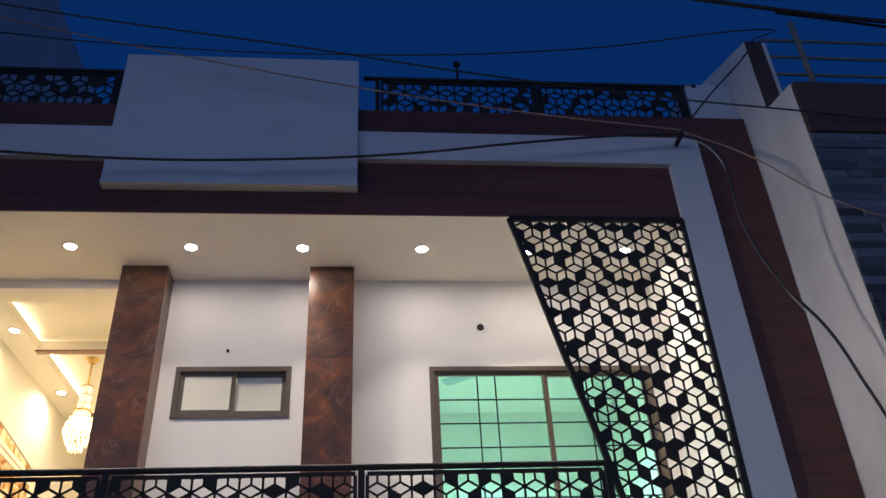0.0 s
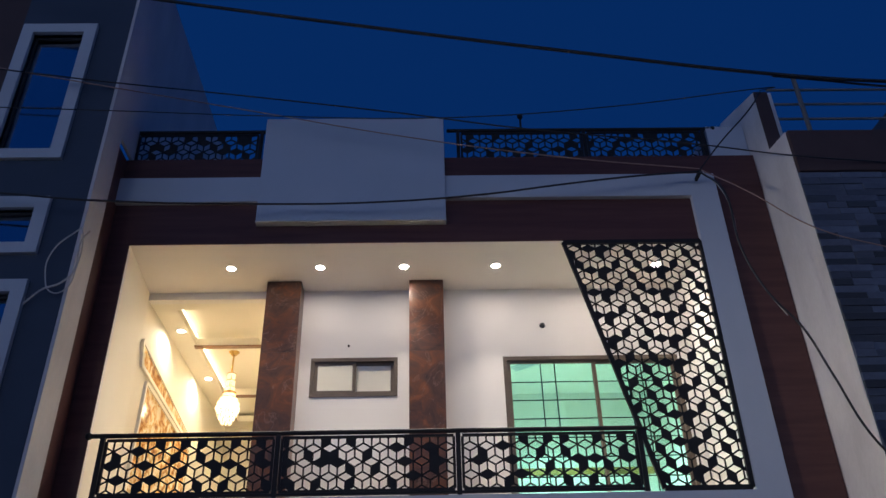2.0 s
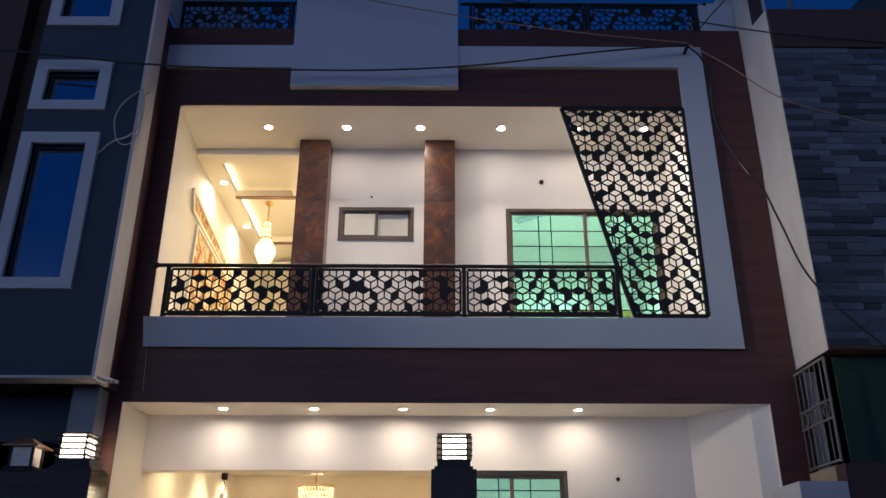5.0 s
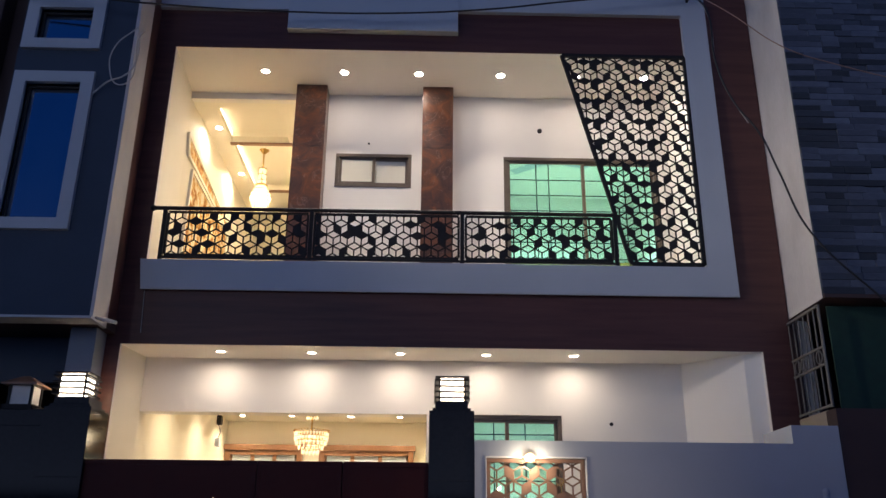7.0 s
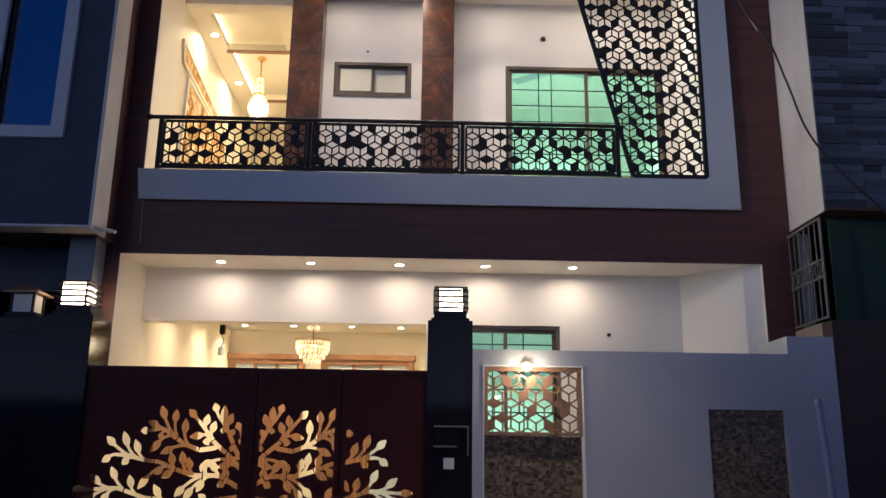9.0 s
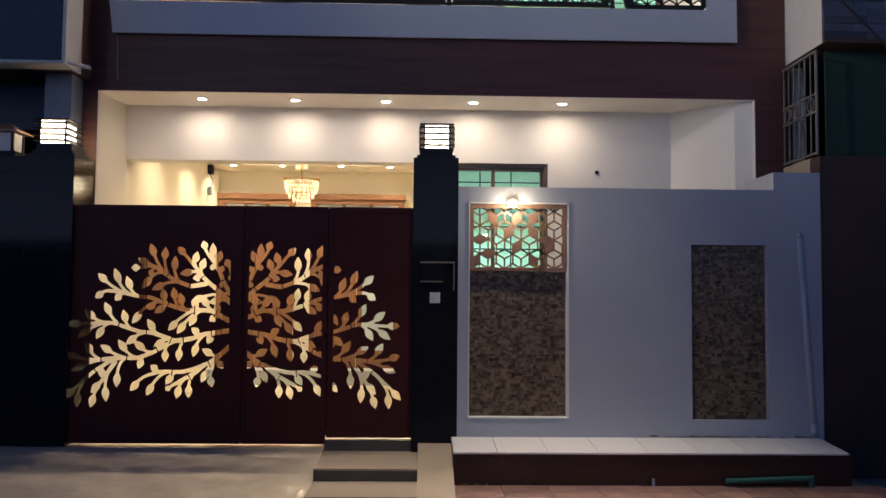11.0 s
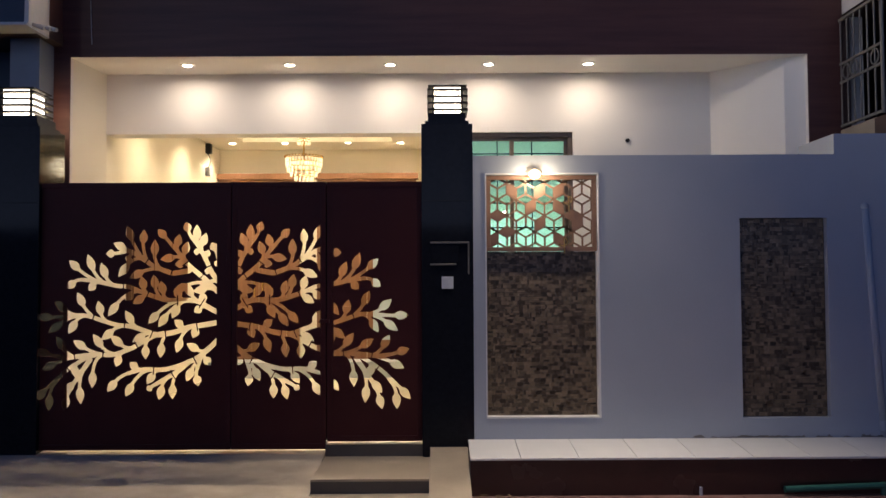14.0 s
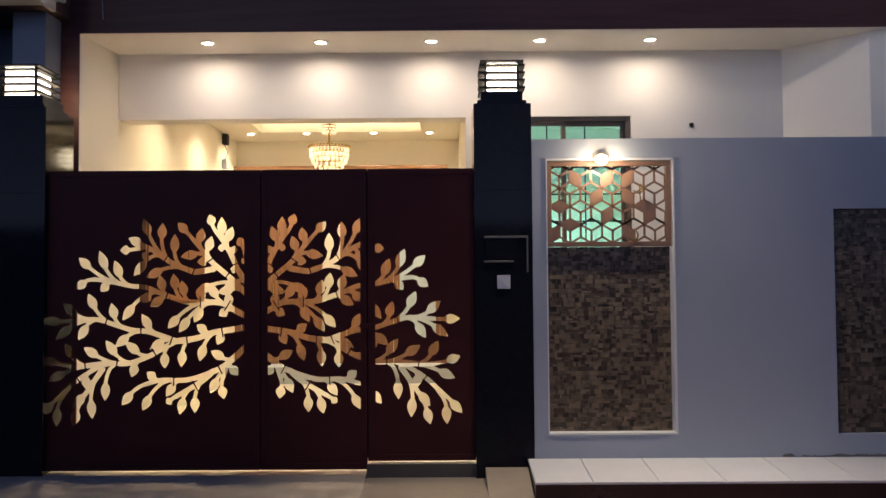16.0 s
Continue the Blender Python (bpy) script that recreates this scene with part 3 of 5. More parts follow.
def leafy_limb(path, tips, thick=0.022):
    """One limb of half a tree from the trunk outwards, in metres from the tree's middle and over the ground; the last of the tips ends it."""
    pts = []
    ends = [path[0], *path, path[-1]]
    for a, b, c, d in zip(ends, ends[1:], ends[2:], ends[3:]):
        for t in np.linspace(0, 1, 7)[:-1]:
            pts.append(tuple(0.5 * (2 * b[k] + (c[k] - a[k]) * t + (2 * a[k] - 5 * b[k] + 4 * c[k] - d[k]) * t * t + (3 * b[k] - a[k] - 3 * c[k] + d[k]) * t ** 3) for k in (0, 1)))
    pts.append(path[-1])
    for i, (a, b) in enumerate(zip(pts, pts[1:])):
        STEMS.append((a, b, thick - 0.006 * i / len(pts), thick - 0.006 * (i + 1) / len(pts)))
    for i in range(9, len(pts) - 4, 12):
        TICKS.append((pts[i], math.atan2(pts[i + 1][1] - pts[i][1], pts[i + 1][0] - pts[i][0])))
    for n, tip in enumerate(tips):
        near = min(range(len(pts)), key=lambda i: math.dist(pts[i], tip))
        root = near if n == len(tips) - 1 else max(0, near - 1)
        while root and n < len(tips) - 1 and math.dist(pts[root], pts[near]) < 0.95 * math.dist(pts[near], tip):
            root -= 1
        p, q = pts[root], pts[min(root + 1, len(pts) - 1)] if n < len(tips) - 1 else (2 * pts[-1][0] - pts[-2][0], 2 * pts[-1][1] - pts[-2][1])
        reach = math.dist(p, tip)
        k = math.dist(p, q) + 1e-6
        bend = (p[0] + (q[0] - p[0]) / k * reach * 0.42, p[1] + (q[1] - p[1]) / k * reach * 0.42)
        curve = [tuple((1 - t) ** 2 * p[j] + 2 * t * (1 - t) * bend[j] + t * t * tip[j] for j in (0, 1)) for t in np.linspace(0, 1, 11)]
        length = min(0.125, 0.64 * reach)
        base = max(i for i in range(11) if math.dist(curve[i], tip) >= length * 0.98)
        for a, b in zip(curve[:base + 1], curve[1:base + 2]):
            STEMS.append((a, b, 0.0145, 0.0125))
        LEAVES.append((curve[base], tip, 0.0345 if reach > 0.12 else 0.028))


leafy_limb(((0.03, 1.16), (0.17, 1.03), (0.30, 0.96), (0.47, 0.91), (0.65, 0.91), (0.77, 0.88)),
           ((0.76, 0.97), (0.79, 0.69), (0.62, 0.79), (0.30, 1.12), (0.94, 0.73)))
leafy_limb(((0.28, 0.97), (0.36, 0.90), (0.46, 0.84), (0.55, 0.79)),
           ((0.52, 0.66), (0.41, 0.67), (0.62, 0.74)))
leafy_limb(((0.10, 1.09), (0.17, 1.03), (0.21, 0.92)),
           ((0.30, 0.81), (0.10, 0.94), (0.20, 0.77)))
leafy_limb(((0.03, 1.29), (0.15, 1.27), (0.28, 1.25), (0.40, 1.21), (0.54, 1.19), (0.66, 1.13), (0.75, 1.08), (0.90, 1.03), (1.05, 1.03), (1.19, 0.96), (1.31, 0.87), (1.37, 0.79)),
           ((1.52, 0.66), (0.92, 1.19), (0.87, 0.93), (1.06, 0.76), (1.22, 1.15), (1.06, 1.20), (1.20, 0.85), (0.63, 0.99), (0.51, 1.00), (0.38, 1.04), (0.25, 1.16), (0.40, 1.31), (1.41, 0.58)))
leafy_limb(((1.05, 1.03), (1.16, 1.02), (1.25, 1.01), (1.34, 1.02)),
           ((1.47, 0.91), (1.35, 1.18), (1.51, 1.07)))
leafy_limb(((1.08, 0.99), (1.15, 0.89), (1.21, 0.80)),
           ((1.29, 0.71), (1.15, 0.63), (1.29, 0.58)))
leafy_limb(((0.40, 1.21), (0.53, 1.19), (0.63, 1.22), (0.75, 1.26), (0.86, 1.27), (0.99, 1.31), (1.13, 1.35), (1.31, 1.34)),
           ((1.42, 1.21), (1.37, 1.47), (1.19, 1.54), (1.02, 1.47), (1.26, 1.20), (0.99, 1.15), (0.80, 1.39), (0.74, 1.13), (1.51, 1.34)))
leafy_limb(((0.03, 1.36), (0.14, 1.42), (0.21, 1.46), (0.30, 1.47), (0.45, 1.47), (0.56, 1.50), (0.67, 1.54), (0.77, 1.58), (0.87, 1.59), (1.06, 1.63), (1.15, 1.64)),
           ((1.26, 1.80), (1.11, 1.85), (1.00, 1.78), (1.10, 1.55), (0.94, 1.34), (0.80, 1.47), (0.67, 1.67), (0.57, 1.68), (0.51, 1.63), (0.74, 1.44), (0.61, 1.28), (0.53, 1.25), (0.42, 1.32), (0.32, 1.61), (0.18, 1.54), (0.24, 1.37), (0.40, 1.57), (1.28, 1.57)))
leafy_limb(((0.28, 1.71), (0.40, 1.69), (0.45, 1.70), (0.57, 1.75), (0.68, 1.82), (0.76, 1.87), (0.84, 1.86)),
           ((0.90, 1.94), (0.79, 2.08), (0.65, 2.05), (0.56, 1.97), (0.86, 1.66), (0.79, 1.78), (0.77, 1.65), (0.96, 1.85)))
leafy_limb(((0.03, 1.52), (0.14, 1.63), (0.21, 1.69), (0.28, 1.75), (0.32, 1.80), (0.37, 1.86), (0.43, 1.93)),
           ((0.36, 2.01), (0.29, 1.95), (0.40, 1.76), (0.41, 1.54), (0.25, 1.54), (0.52, 1.80), (0.54, 2.05)))
leafy_limb(((0.03, 1.60), (0.10, 1.70), (0.14, 1.79), (0.20, 1.90), (0.26, 1.98)),
           ((0.22, 2.09), (0.14, 2.02), (0.25, 1.86), (0.12, 1.88), (0.16, 1.71), (0.20, 1.58), (0.31, 2.11)))
leafy_limb(((0.02, 1.74), (0.05, 1.83)),
           ((0.08, 1.78), (0.10, 1.94)))


def tree_field(xs, zs, mirror, centre):
    """How deep each grid point lies inside the cut-out tree (positive inside)."""
    X, Z = np.meshgrid(xs, zs, indexing="ij")
    D = (centre - X) if not mirror else (X - centre)
    F = np.full(X.shape, -1.0)
    for (ax, az), (bx, bz), ra, rb in STEMS:
        dx, dz = bx - ax, bz - az
        k = dx * dx + dz * dz + 1e-9
        t = np.clip(((D - ax) * dx + (Z - az) * dz) / k, 0, 1)
        F = np.maximum(F, ra + (rb - ra) * t - np.hypot(D - ax - t * dx, Z - az - t * dz))
    for (ax, az), (bx, bz), w in LEAVES:
        dx, dz = bx - ax, bz - az
        k = math.hypot(dx, dz)
        dx, dz = dx / k, dz / k
        u = ((D - ax) * dx + (Z - az) * dz) / k
        v = np.abs((D - ax) * -dz + (Z - az) * dx)
        wide = w * np.sin(np.pi * np.clip(u, 0, 1) ** 0.85)
        F = np.maximum(F, np.where((u > 0) & (u < 1), wide - v, -1.0))
    for (ax, az), ang in TICKS:
        u = np.abs((D - ax) * math.cos(ang) + (Z - az) * math.sin(ang))
        v = np.abs((D - ax) * -math.sin(ang) + (Z - az) * math.cos(ang))
        F = np.where(v < 0.045, np.minimum(F, u - 0.004), F)
    return F


def cut_sheet(x0, x1, z0, z1, y0, y1, window, mirror, centre, step=0.006):
    """A sheet of steel with the tree cut out of it inside the window (x0, x1)."""
    nx, nz = int(round((x1 - x0) / step)), int(round((z1 - z0) / step))
    xs, zs = np.linspace(x0, x1, nx + 1), np.linspace(z0, z1, nz + 1)
    F = tree_field(xs, zs, mirror, centre)
    F = np.minimum(F, np.minimum(xs - window[0], window[1] - xs)[:, None])
    F = np.where(np.abs(F) < 1e-5, 1e-5, F)
    verts, faces, index = [], [], {}

    def vid(x, z, back):
        key = (round(x, 5), round(z, 5), back)
        if key not in index:
            index[key] = len(verts)
            verts.append((x, y1 if back else y0, z))
        return index[key]

    def both(poly):
        faces.append([vid(x, z, 0) for x, z in poly])
        faces.append([vid(x, z, 1) for x, z in reversed(poly)])
    inside = F > 0
    for j in range(nz):
        start = None
        for i in range(nx + 1):
            full = i < nx and not (inside[i, j] or inside[i + 1, j] or inside[i, j + 1] or inside[i + 1, j + 1])
            if full and start is None:
                start = i
            if not full and start is not None:
                both([(xs[start], zs[j]), (xs[i], zs[j]), (xs[i], zs[j + 1]), (xs[start], zs[j + 1])])
                start = None
            if i < nx and not full:
                ring = [(i, j), (i + 1, j), (i + 1, j + 1), (i, j + 1)]
                poly, cross = [], []
                for a, b in zip(ring, ring[1:] + ring[:1]):
                    fa, fb = F[a], F[b]
                    if fa < 0:
                        poly.append((xs[a[0]], zs[a[1]]))
                    if fa * fb < 0:
                        s = fa / (fa - fb)
                        p = (xs[a[0]] + (xs[b[0]] - xs[a[0]]) * s, zs[a[1]] + (zs[b[1]] - zs[a[1]]) * s)
                        poly.append(p)
                        cross.append(p)
                if len(poly) > 2:
                    both(poly)
                if len(cross) == 2:
                    p, q = cross
                    faces.append([vid(*p, 0), vid(*p, 1), vid(*q, 1), vid(*q, 0)])
    for xa, za, xb, zb in ((x0, z0, x1, z0), (x1, z0, x1, z1), (x1, z1, x0, z1), (x0, z1, x0, z0)):
        faces.append([vid(xa, za, 0), vid(xb, zb, 0), vid(xb, zb, 1), vid(xa, za, 1)])
    return verts, faces


GATE_Y = 5.35
gate = thing("gate", (-1.7, GATE_Y, 0.3), "dark brown steel gate with a leafy tree cut through it", "gate")
TREE_X = -1.745
for name, x0, x1, z0, win, mirror in (("leaf_wide", -3.33, -1.683, 0.268, (-3.29, -1.80), False), ("leaf_narrow", -1.676, -0.912, 0.268, (-1.632, -0.958), True), ("wicket", -0.902, -0.132, 0.328, (-0.85, -0.175), True)):
    v, f = cut_sheet(x0, x1, z0, 2.40, GATE_Y, GATE_Y + 0.004, win, mirror, TREE_X)
    o = -place_of(gate)
    me = bpy.data.meshes.new(name)
    me.from_pydata([(a + o.x, b + o.y, c + o.z) for a, b, c in v], [], f)
    me.update()
    me.materials.append(M_GATE)
    ob = new(name, me)
    ob.parent = gate
    part("top_rail", box(x0, x1, GATE_Y - 0.006, GATE_Y + 0.04, 2.385, 2.43, 0.003), M_GATE, ob)
    part("bottom_rail", box(x0, x1, GATE_Y - 0.006, GATE_Y + 0.04, z0 - 0.004, z0 + 0.04, 0.003), M_GATE, ob)
    for xa in (x0, x1 - 0.04):
        part("stile", box(xa, xa + 0.04, GATE_Y - 0.005, GATE_Y + 0.04, z0 + 0.036, 2.388, 0.003), M_GATE, ob)
part("gate_post", box(-3.385, -3.335, GATE_Y - 0.012, GATE_Y + 0.06, 0.25, 2.43, 0.004), M_GATE, gate)
for zz in (0.62, 2.1):
    part("hinge", rod(bmesh.new(), (-0.13, GATE_Y - 0.012, zz), (-0.13, GATE_Y - 0.012, zz + 0.11), 0.014, 10), M_GATE, gate)
for xa in (-1.679, -0.907):
    part("cover_strip", box(xa - 0.022, xa + 0.022, GATE_Y + 0.042, GATE_Y + 0.048, 0.335, 2.42), M_GATE, gate)
part("closing_strip", box(-0.15, -0.127, GATE_Y + 0.042, GATE_Y + 0.05, 0.335, 2.42), M_GATE, gate)
part("latch", box(-0.96, -0.88, GATE_Y - 0.03, GATE_Y - 0.006, 1.28, 1.31, 0.004), M_GATE, gate)


# ---- pillars and lanterns ----
def pillar(x0, x1):
    cx = (x0 + x1) / 2
    p = thing("gate_pillar", (cx, 5.52, 0.0), "polished black granite gate pillar with a stepped cap", "pillar", "gate pillars")
    part("shaft", box(x0, x1, 5.30, 5.75, -0.02, 2.895, 0.004), M_GRANITE, p)
    part("cap_step", box(x0 + 0.03, x1 - 0.03, 5.33, 5.72, 2.895, 2.925, 0.003), M_GRANITE, p)
    part("cap_top", box(x0 + 0.055, x1 - 0.055, 5.36, 5.69, 2.925, 2.995, 0.003), M_GRANITE, p)
    part("joint", box(x0 - 0.001, x1 + 0.001, 5.298, 5.3, 2.265, 2.269), M_METAL, p)
    return p


def lantern(cx, cy, z):
    t = thing("pillar_lantern", (cx, cy, z), "square lantern of white glass with black slats, lit", "lantern", "pillar lanterns")
    h = 0.118
    part("glass", box(cx - h, cx + h, cy - h, cy + h, z, z + 0.225), M_LAMP, t, "glowing white glass")
    for sx in (-1, 1):
        for sy in (-1, 1):
            part("post", box(cx + sx * h - 0.009, cx + sx * h + 0.009, cy + sy * h - 0.009, cy + sy * h + 0.009, z, z + 0.235, 0.002), M_METAL, t)
    for k in range(4):
        zz = z + 0.03 + k * 0.055
        bm = bmesh.new()
        w = 0.168
        for xa, xb, ya, yb in ((-w, w, -w, -h), (-w, w, h, w), (-w, -h, -h, h), (h, w, -h, h)):
            add_box(bm, cx + xa, cx + xb, cy + ya, cy + yb, zz, zz + 0.014)
        part("slat", bm, M_METAL, t)
    part("lid", box(cx - 0.16, cx + 0.16, cy - 0.16, cy + 0.16, z + 0.229, z + 0.241, 0.002), M_METAL, t)
    return t


pillar(-3.66, -3.23)
pillar(-0.13, 0.287)
lantern(-3.49, 5.55, 2.995)
lantern(0.086, 5.55, 2.995)
for lx, watts in ((-3.445, 8.0), (0.086, 1.5)):
    point_lamp("lantern_bulb", lx + 0.05, 5.69, 3.09, watts, 0.03, (1.0, 0.66, 0.36))

# ---- railings and screen ----
S = 0.0885


RAIL_A = drawn(("1010111111", "0101110010", "1101111111", "1111111111"),
               ("11110111111011011110", "11111111101110110111", "10111111011011111101", "11111101101011101101"))
RAIL_B = drawn(("11111111011", "01001110101", "11111110101", "11111111111"),
               ("001101110111101111111", "011111110110111111011", "011010011101111111011", "011110110111111011111"))


def rail_panel(parent, x0, x1, z0, z1, y, anchor, is_open):
    poly = [(x0, z0), (x1, z0), (x1, z1), (x0, z1)]
    panel = part("lattice_panel", cube_lattice(poly, y - 0.004, y + 0.004, S, 0.0155, anchor, is_open), M_METAL, parent)
    bm = bmesh.new()
    for xa, xb, za, zb in ((x0, x1, z0 - 0.012, z0 + 0.012), (x0, x1, z1 - 0.012, z1 + 0.012), (x0 - 0.012, x0 + 0.012, z0 + 0.0125, z1 - 0.0125), (x1 - 0.012, x1 + 0.012, z0 + 0.0125, z1 - 0.0125)):
        add_box(bm, xa, xb, y - 0.011, y + 0.011, za, zb)
    part("border", bm, M_METAL, panel)


rail = thing("balcony_railing", (-0.6, 6.09, 4.61), "black iron balcony railing with a tumbling-block lattice", "railing")
RY = 6.1
part("top_rail", rod(bmesh.new(), (-3.185, RY, 5.21), (1.94, RY, 5.21), 0.022, 12), M_METAL, rail)
part("end_knob", ball(bmesh.new(), (-3.2, RY, 5.21), 0.034), M_METAL, rail, smooth=True)
for px in (-3.062, -1.452, 0.21, 1.906):
    part("post", box(px - 0.022, px + 0.022, RY - 0.02, RY + 0.02, 4.61, 5.195, 0.003), M_METAL, rail)
for xa, xb, ax, is_open in ((-3.022, -1.492, -3.0265, RAIL_A), (-1.412, 0.17, -1.433, RAIL_B), (0.25, 1.866, 0.317, RAIL_A)):
    rail_panel(rail, xa, xb, 4.665, 5.165, RY, (ax, 4.75), is_open)
part("bottom_rail", box(-3.062, 1.906, RY - 0.012, RY + 0.012, 4.625, 4.65), M_METAL, rail)

screen = thing("balcony_screen", (2.3, 6.09, 4.61), "tall black lattice screen with one slanting side", "screen")
outline = [(2.065, 4.635), (2.86, 4.635), (2.88, 7.275), (1.405, 7.275)]
part("lattice", cube_lattice(outline, RY - 0.004, RY + 0.004, S, 0.0155, (2.735 - 2 * math.sqrt(3) * S, 7.15), woven), M_METAL, screen)
for (xa, za), (xb, zb) in zip(outline, outline[1:] + outline[:1]):
    d = Vector((xb - xa, zb - za)).normalized()
    n2 = Vector((-d.y, d.x)) * 0.022
    bm = prism(bmesh.new(), [(xa - n2.x, za - n2.y), (xb - n2.x, zb - n2.y), (xb + n2.x, zb + n2.y), (xa + n2.x, za + n2.y)], RY - 0.018, RY + 0.018)
    part("frame_bar", bm, M_METAL, screen)

for name, xa, xb, posts in (("left", -3.5, -1.93, (-3.42, -1.97)), ("right", 0.2, 3.36, (0.33, 1.82, 3.24))):
    rr = thing("roof_railing", ((xa + xb) / 2, 6.22, 8.47), "black iron roof railing with a tumbling-block lattice", "railing", "roof railings")
    part("top_rail", rod(bmesh.new(), (xa, 6.22, 8.935), (xb, 6.22, 8.935), 0.022, 12), M_METAL, rr)
    part("end_knob", ball(bmesh.new(), (xa - 0.01 if name == "left" else xb + 0.01, 6.22, 8.935), 0.034), M_METAL, rr, smooth=True)
    for px in posts:
        part("post", box(px - 0.02, px + 0.02, 6.2, 6.24, 8.47, 8.92, 0.003), M_METAL, rr)
    for i, (a, b) in enumerate(zip(posts, posts[1:])):
        rail_panel(rr, a + 0.04, b - 0.04, 8.51, 8.89, 6.22, (a + 0.1, 8.6), scattered(31 + i + len(posts), 0.2))


# ---- balcony columns, windows, lamps ----
for xa, xb in ((-1.885, -1.495), (-0.26, 0.13)):
    c = thing("balcony_column", ((xa + xb) / 2, 7.07, 4.61), "column faced with rusty brown polished marble tile", "column", "balcony columns")
    part("core", box(xa + 0.012, xb - 0.012, 6.962, 7.2, 4.61, 7.326), M_WHITE, c)
    for za, zb in ((4.634, 5.53), (5.532, 6.43), (6.432, 7.325)):
        part("face_tile", box(xa, xb, 6.95, 6.961, za, zb), M_COPPER, c)
    for xx in (xa, xb - 0.011):
        part("side_tile", box(xx, xx + 0.011, 6.9615, 7.199, 4.634, 7.325), M_COPPER, c)


def downlight(x, y, z, lens=None):
    t = thing("downlight", (x, y, z), "round recessed ceiling downlight, switched on", "ceiling light", "downlights")
    bm = bmesh.new()
    k = 20
    ring = []
    for r, zz in ((0.043, z - 0.001), (0.046, z - 0.006), (0.066, z - 0.007), (0.07, z)):
        ring.append([bm.verts.new((x + r * math.cos(6.2832 * i / k), y + r * math.sin(6.2832 * i / k), zz)) for i in range(k)])
    for a, b in zip(ring, ring[1:]):
        for i in range(k):
            bm.faces.new((a[i], a[(i + 1) % k], b[(i + 1) % k], b[i]))
    part("ring", bm, M_SWITCH, t)
    bm = bmesh.new()
    bmesh.ops.create_circle(bm, cap_ends=True, segments=20, radius=0.043, matrix=Matrix.Translation((x, y, z - 0.0015)))
    part("lens", bm, lens or M_LENS, t, "glowing lens")


for sx in BALCONY_SPOTS:
    downlight(sx, 6.65, 7.327)
for sx in PORCH_SPOTS:
    downlight(sx, 6.45, 3.687, M_LENS_LOW)
for sx, sy in ((-3.12, 8.0), (-1.95, 7.9), (-3.12, 9.5), (-1.95, 10.4)):
    downlight(sx, sy, 7.235, M_LENS_LOW)
for sx, sy in ((-2.75, 7.7), (-2.85, 9.2), (-2.95, 10.4), (-0.55, 10.4), (-2.2, 10.38), (-1.3, 10.38)):
    downlight(sx, sy, 3.60, M_LENS_LOW)


def window(name, x0, x1, z0, z1, y, glass, label, splits, bars=(), rows=()):
    w = tagged(new(name), label, "window", "", "structure")
    w.location = ((x0 + x1) / 2, y, z0)
    f = 0.045
    for n, a in (("head", (x0, x1, y, y + 0.09, z1 - f, z1)), ("bottom_frame", (x0, x1, y, y + 0.09, z0, z0 + f)), ("jamb", (x0, x0 + f, y, y + 0.09, z0 + f, z1 - f)), ("jamb", (x1 - f, x1, y, y + 0.09, z0 + f, z1 - f))):
        part(n, box(*a, 0.003), M_ALU, w)
    edges = [x0 + f, *splits, x1 - f]
    for i, (a, b) in enumerate(zip(edges, edges[1:])):
        yy = y + (0.02 if i % 2 == 0 else 0.05)
        s = part("sash", sash_bm(a - (0.02 if i else 0), b + (0.02 if i < len(edges) - 2 else 0), z0 + f, z1 - f, yy), M_ALU, w)
        pane = part("pane", box(a + 0.025, b - 0.025, yy + 0.008, yy + 0.013, z0 + f + 0.03, z1 - f - 0.03), glass, s)
        pane.visible_shadow = False
    for bx in bars:
        part("grille_bar", rod(bmesh.new(), (bx, y + 0.12, z0), (bx, y + 0.12, z1), 0.007, 6), M_METAL, w)
    for bz in rows:
        part("grille_bar", rod(bmesh.new(), (x0, y + 0.12, bz), (x1, y + 0.12, bz), 0.007, 6), M_METAL, w)
    return w


def sash_bm(a, b, c, d, y):
    bm = bmesh.new()
    for xa, xb, za, zb in ((a, b, c, c + 0.035), (a, b, d - 0.035, d), (a, a + 0.035, c + 0.035, d - 0.035), (b - 0.035, b, c + 0.035, d - 0.035)):
        add_box(bm, xa, xb, y, y + 0.022, za, zb)
    return bm


window("window_bath", -1.362, -0.393, 6.002, 6.466, 7.19, M_FROST, "small sliding window with frosted panes", (-0.875,))
window("window_bedroom", 0.79, 2.765, 4.72, 6.455, 7.19, M_GREEN, "wide sliding window of green tinted glass", (1.81,), (1.22, 1.38, 2.2, 2.36), tuple(4.9 + 0.215 * k for k in range(7)))
window("window_drawing_room", 0.12, 1.345, 1.15, 3.095, 6.83, M_GREEN, "green tinted ground floor window", (0.74,), (0.6, 0.95), tuple(1.4 + 0.25 * k for k in range(7)))

for x, y, z, r in ((1.27, 7.2, 6.843, 0.034), (-0.948, 7.2, 6.615, 0.014), (1.89, 6.8, 3.005, 0.022)):
    b = thing("wall_pipe_hole", (x, y, z), "small dark round pipe outlet in the white wall", "pipe outlet")
    bm = bmesh.new()
    bmesh.ops.create_cone(bm, cap_ends=True, segments=20, radius1=r, radius2=r * 0.85, depth=0.02, matrix=Matrix.Translation((x, y - 0.006, z)) @ Euler((radians(90), 0, 0)).to_matrix().to_4x4())
    part("sleeve", bm, M_METAL, b)

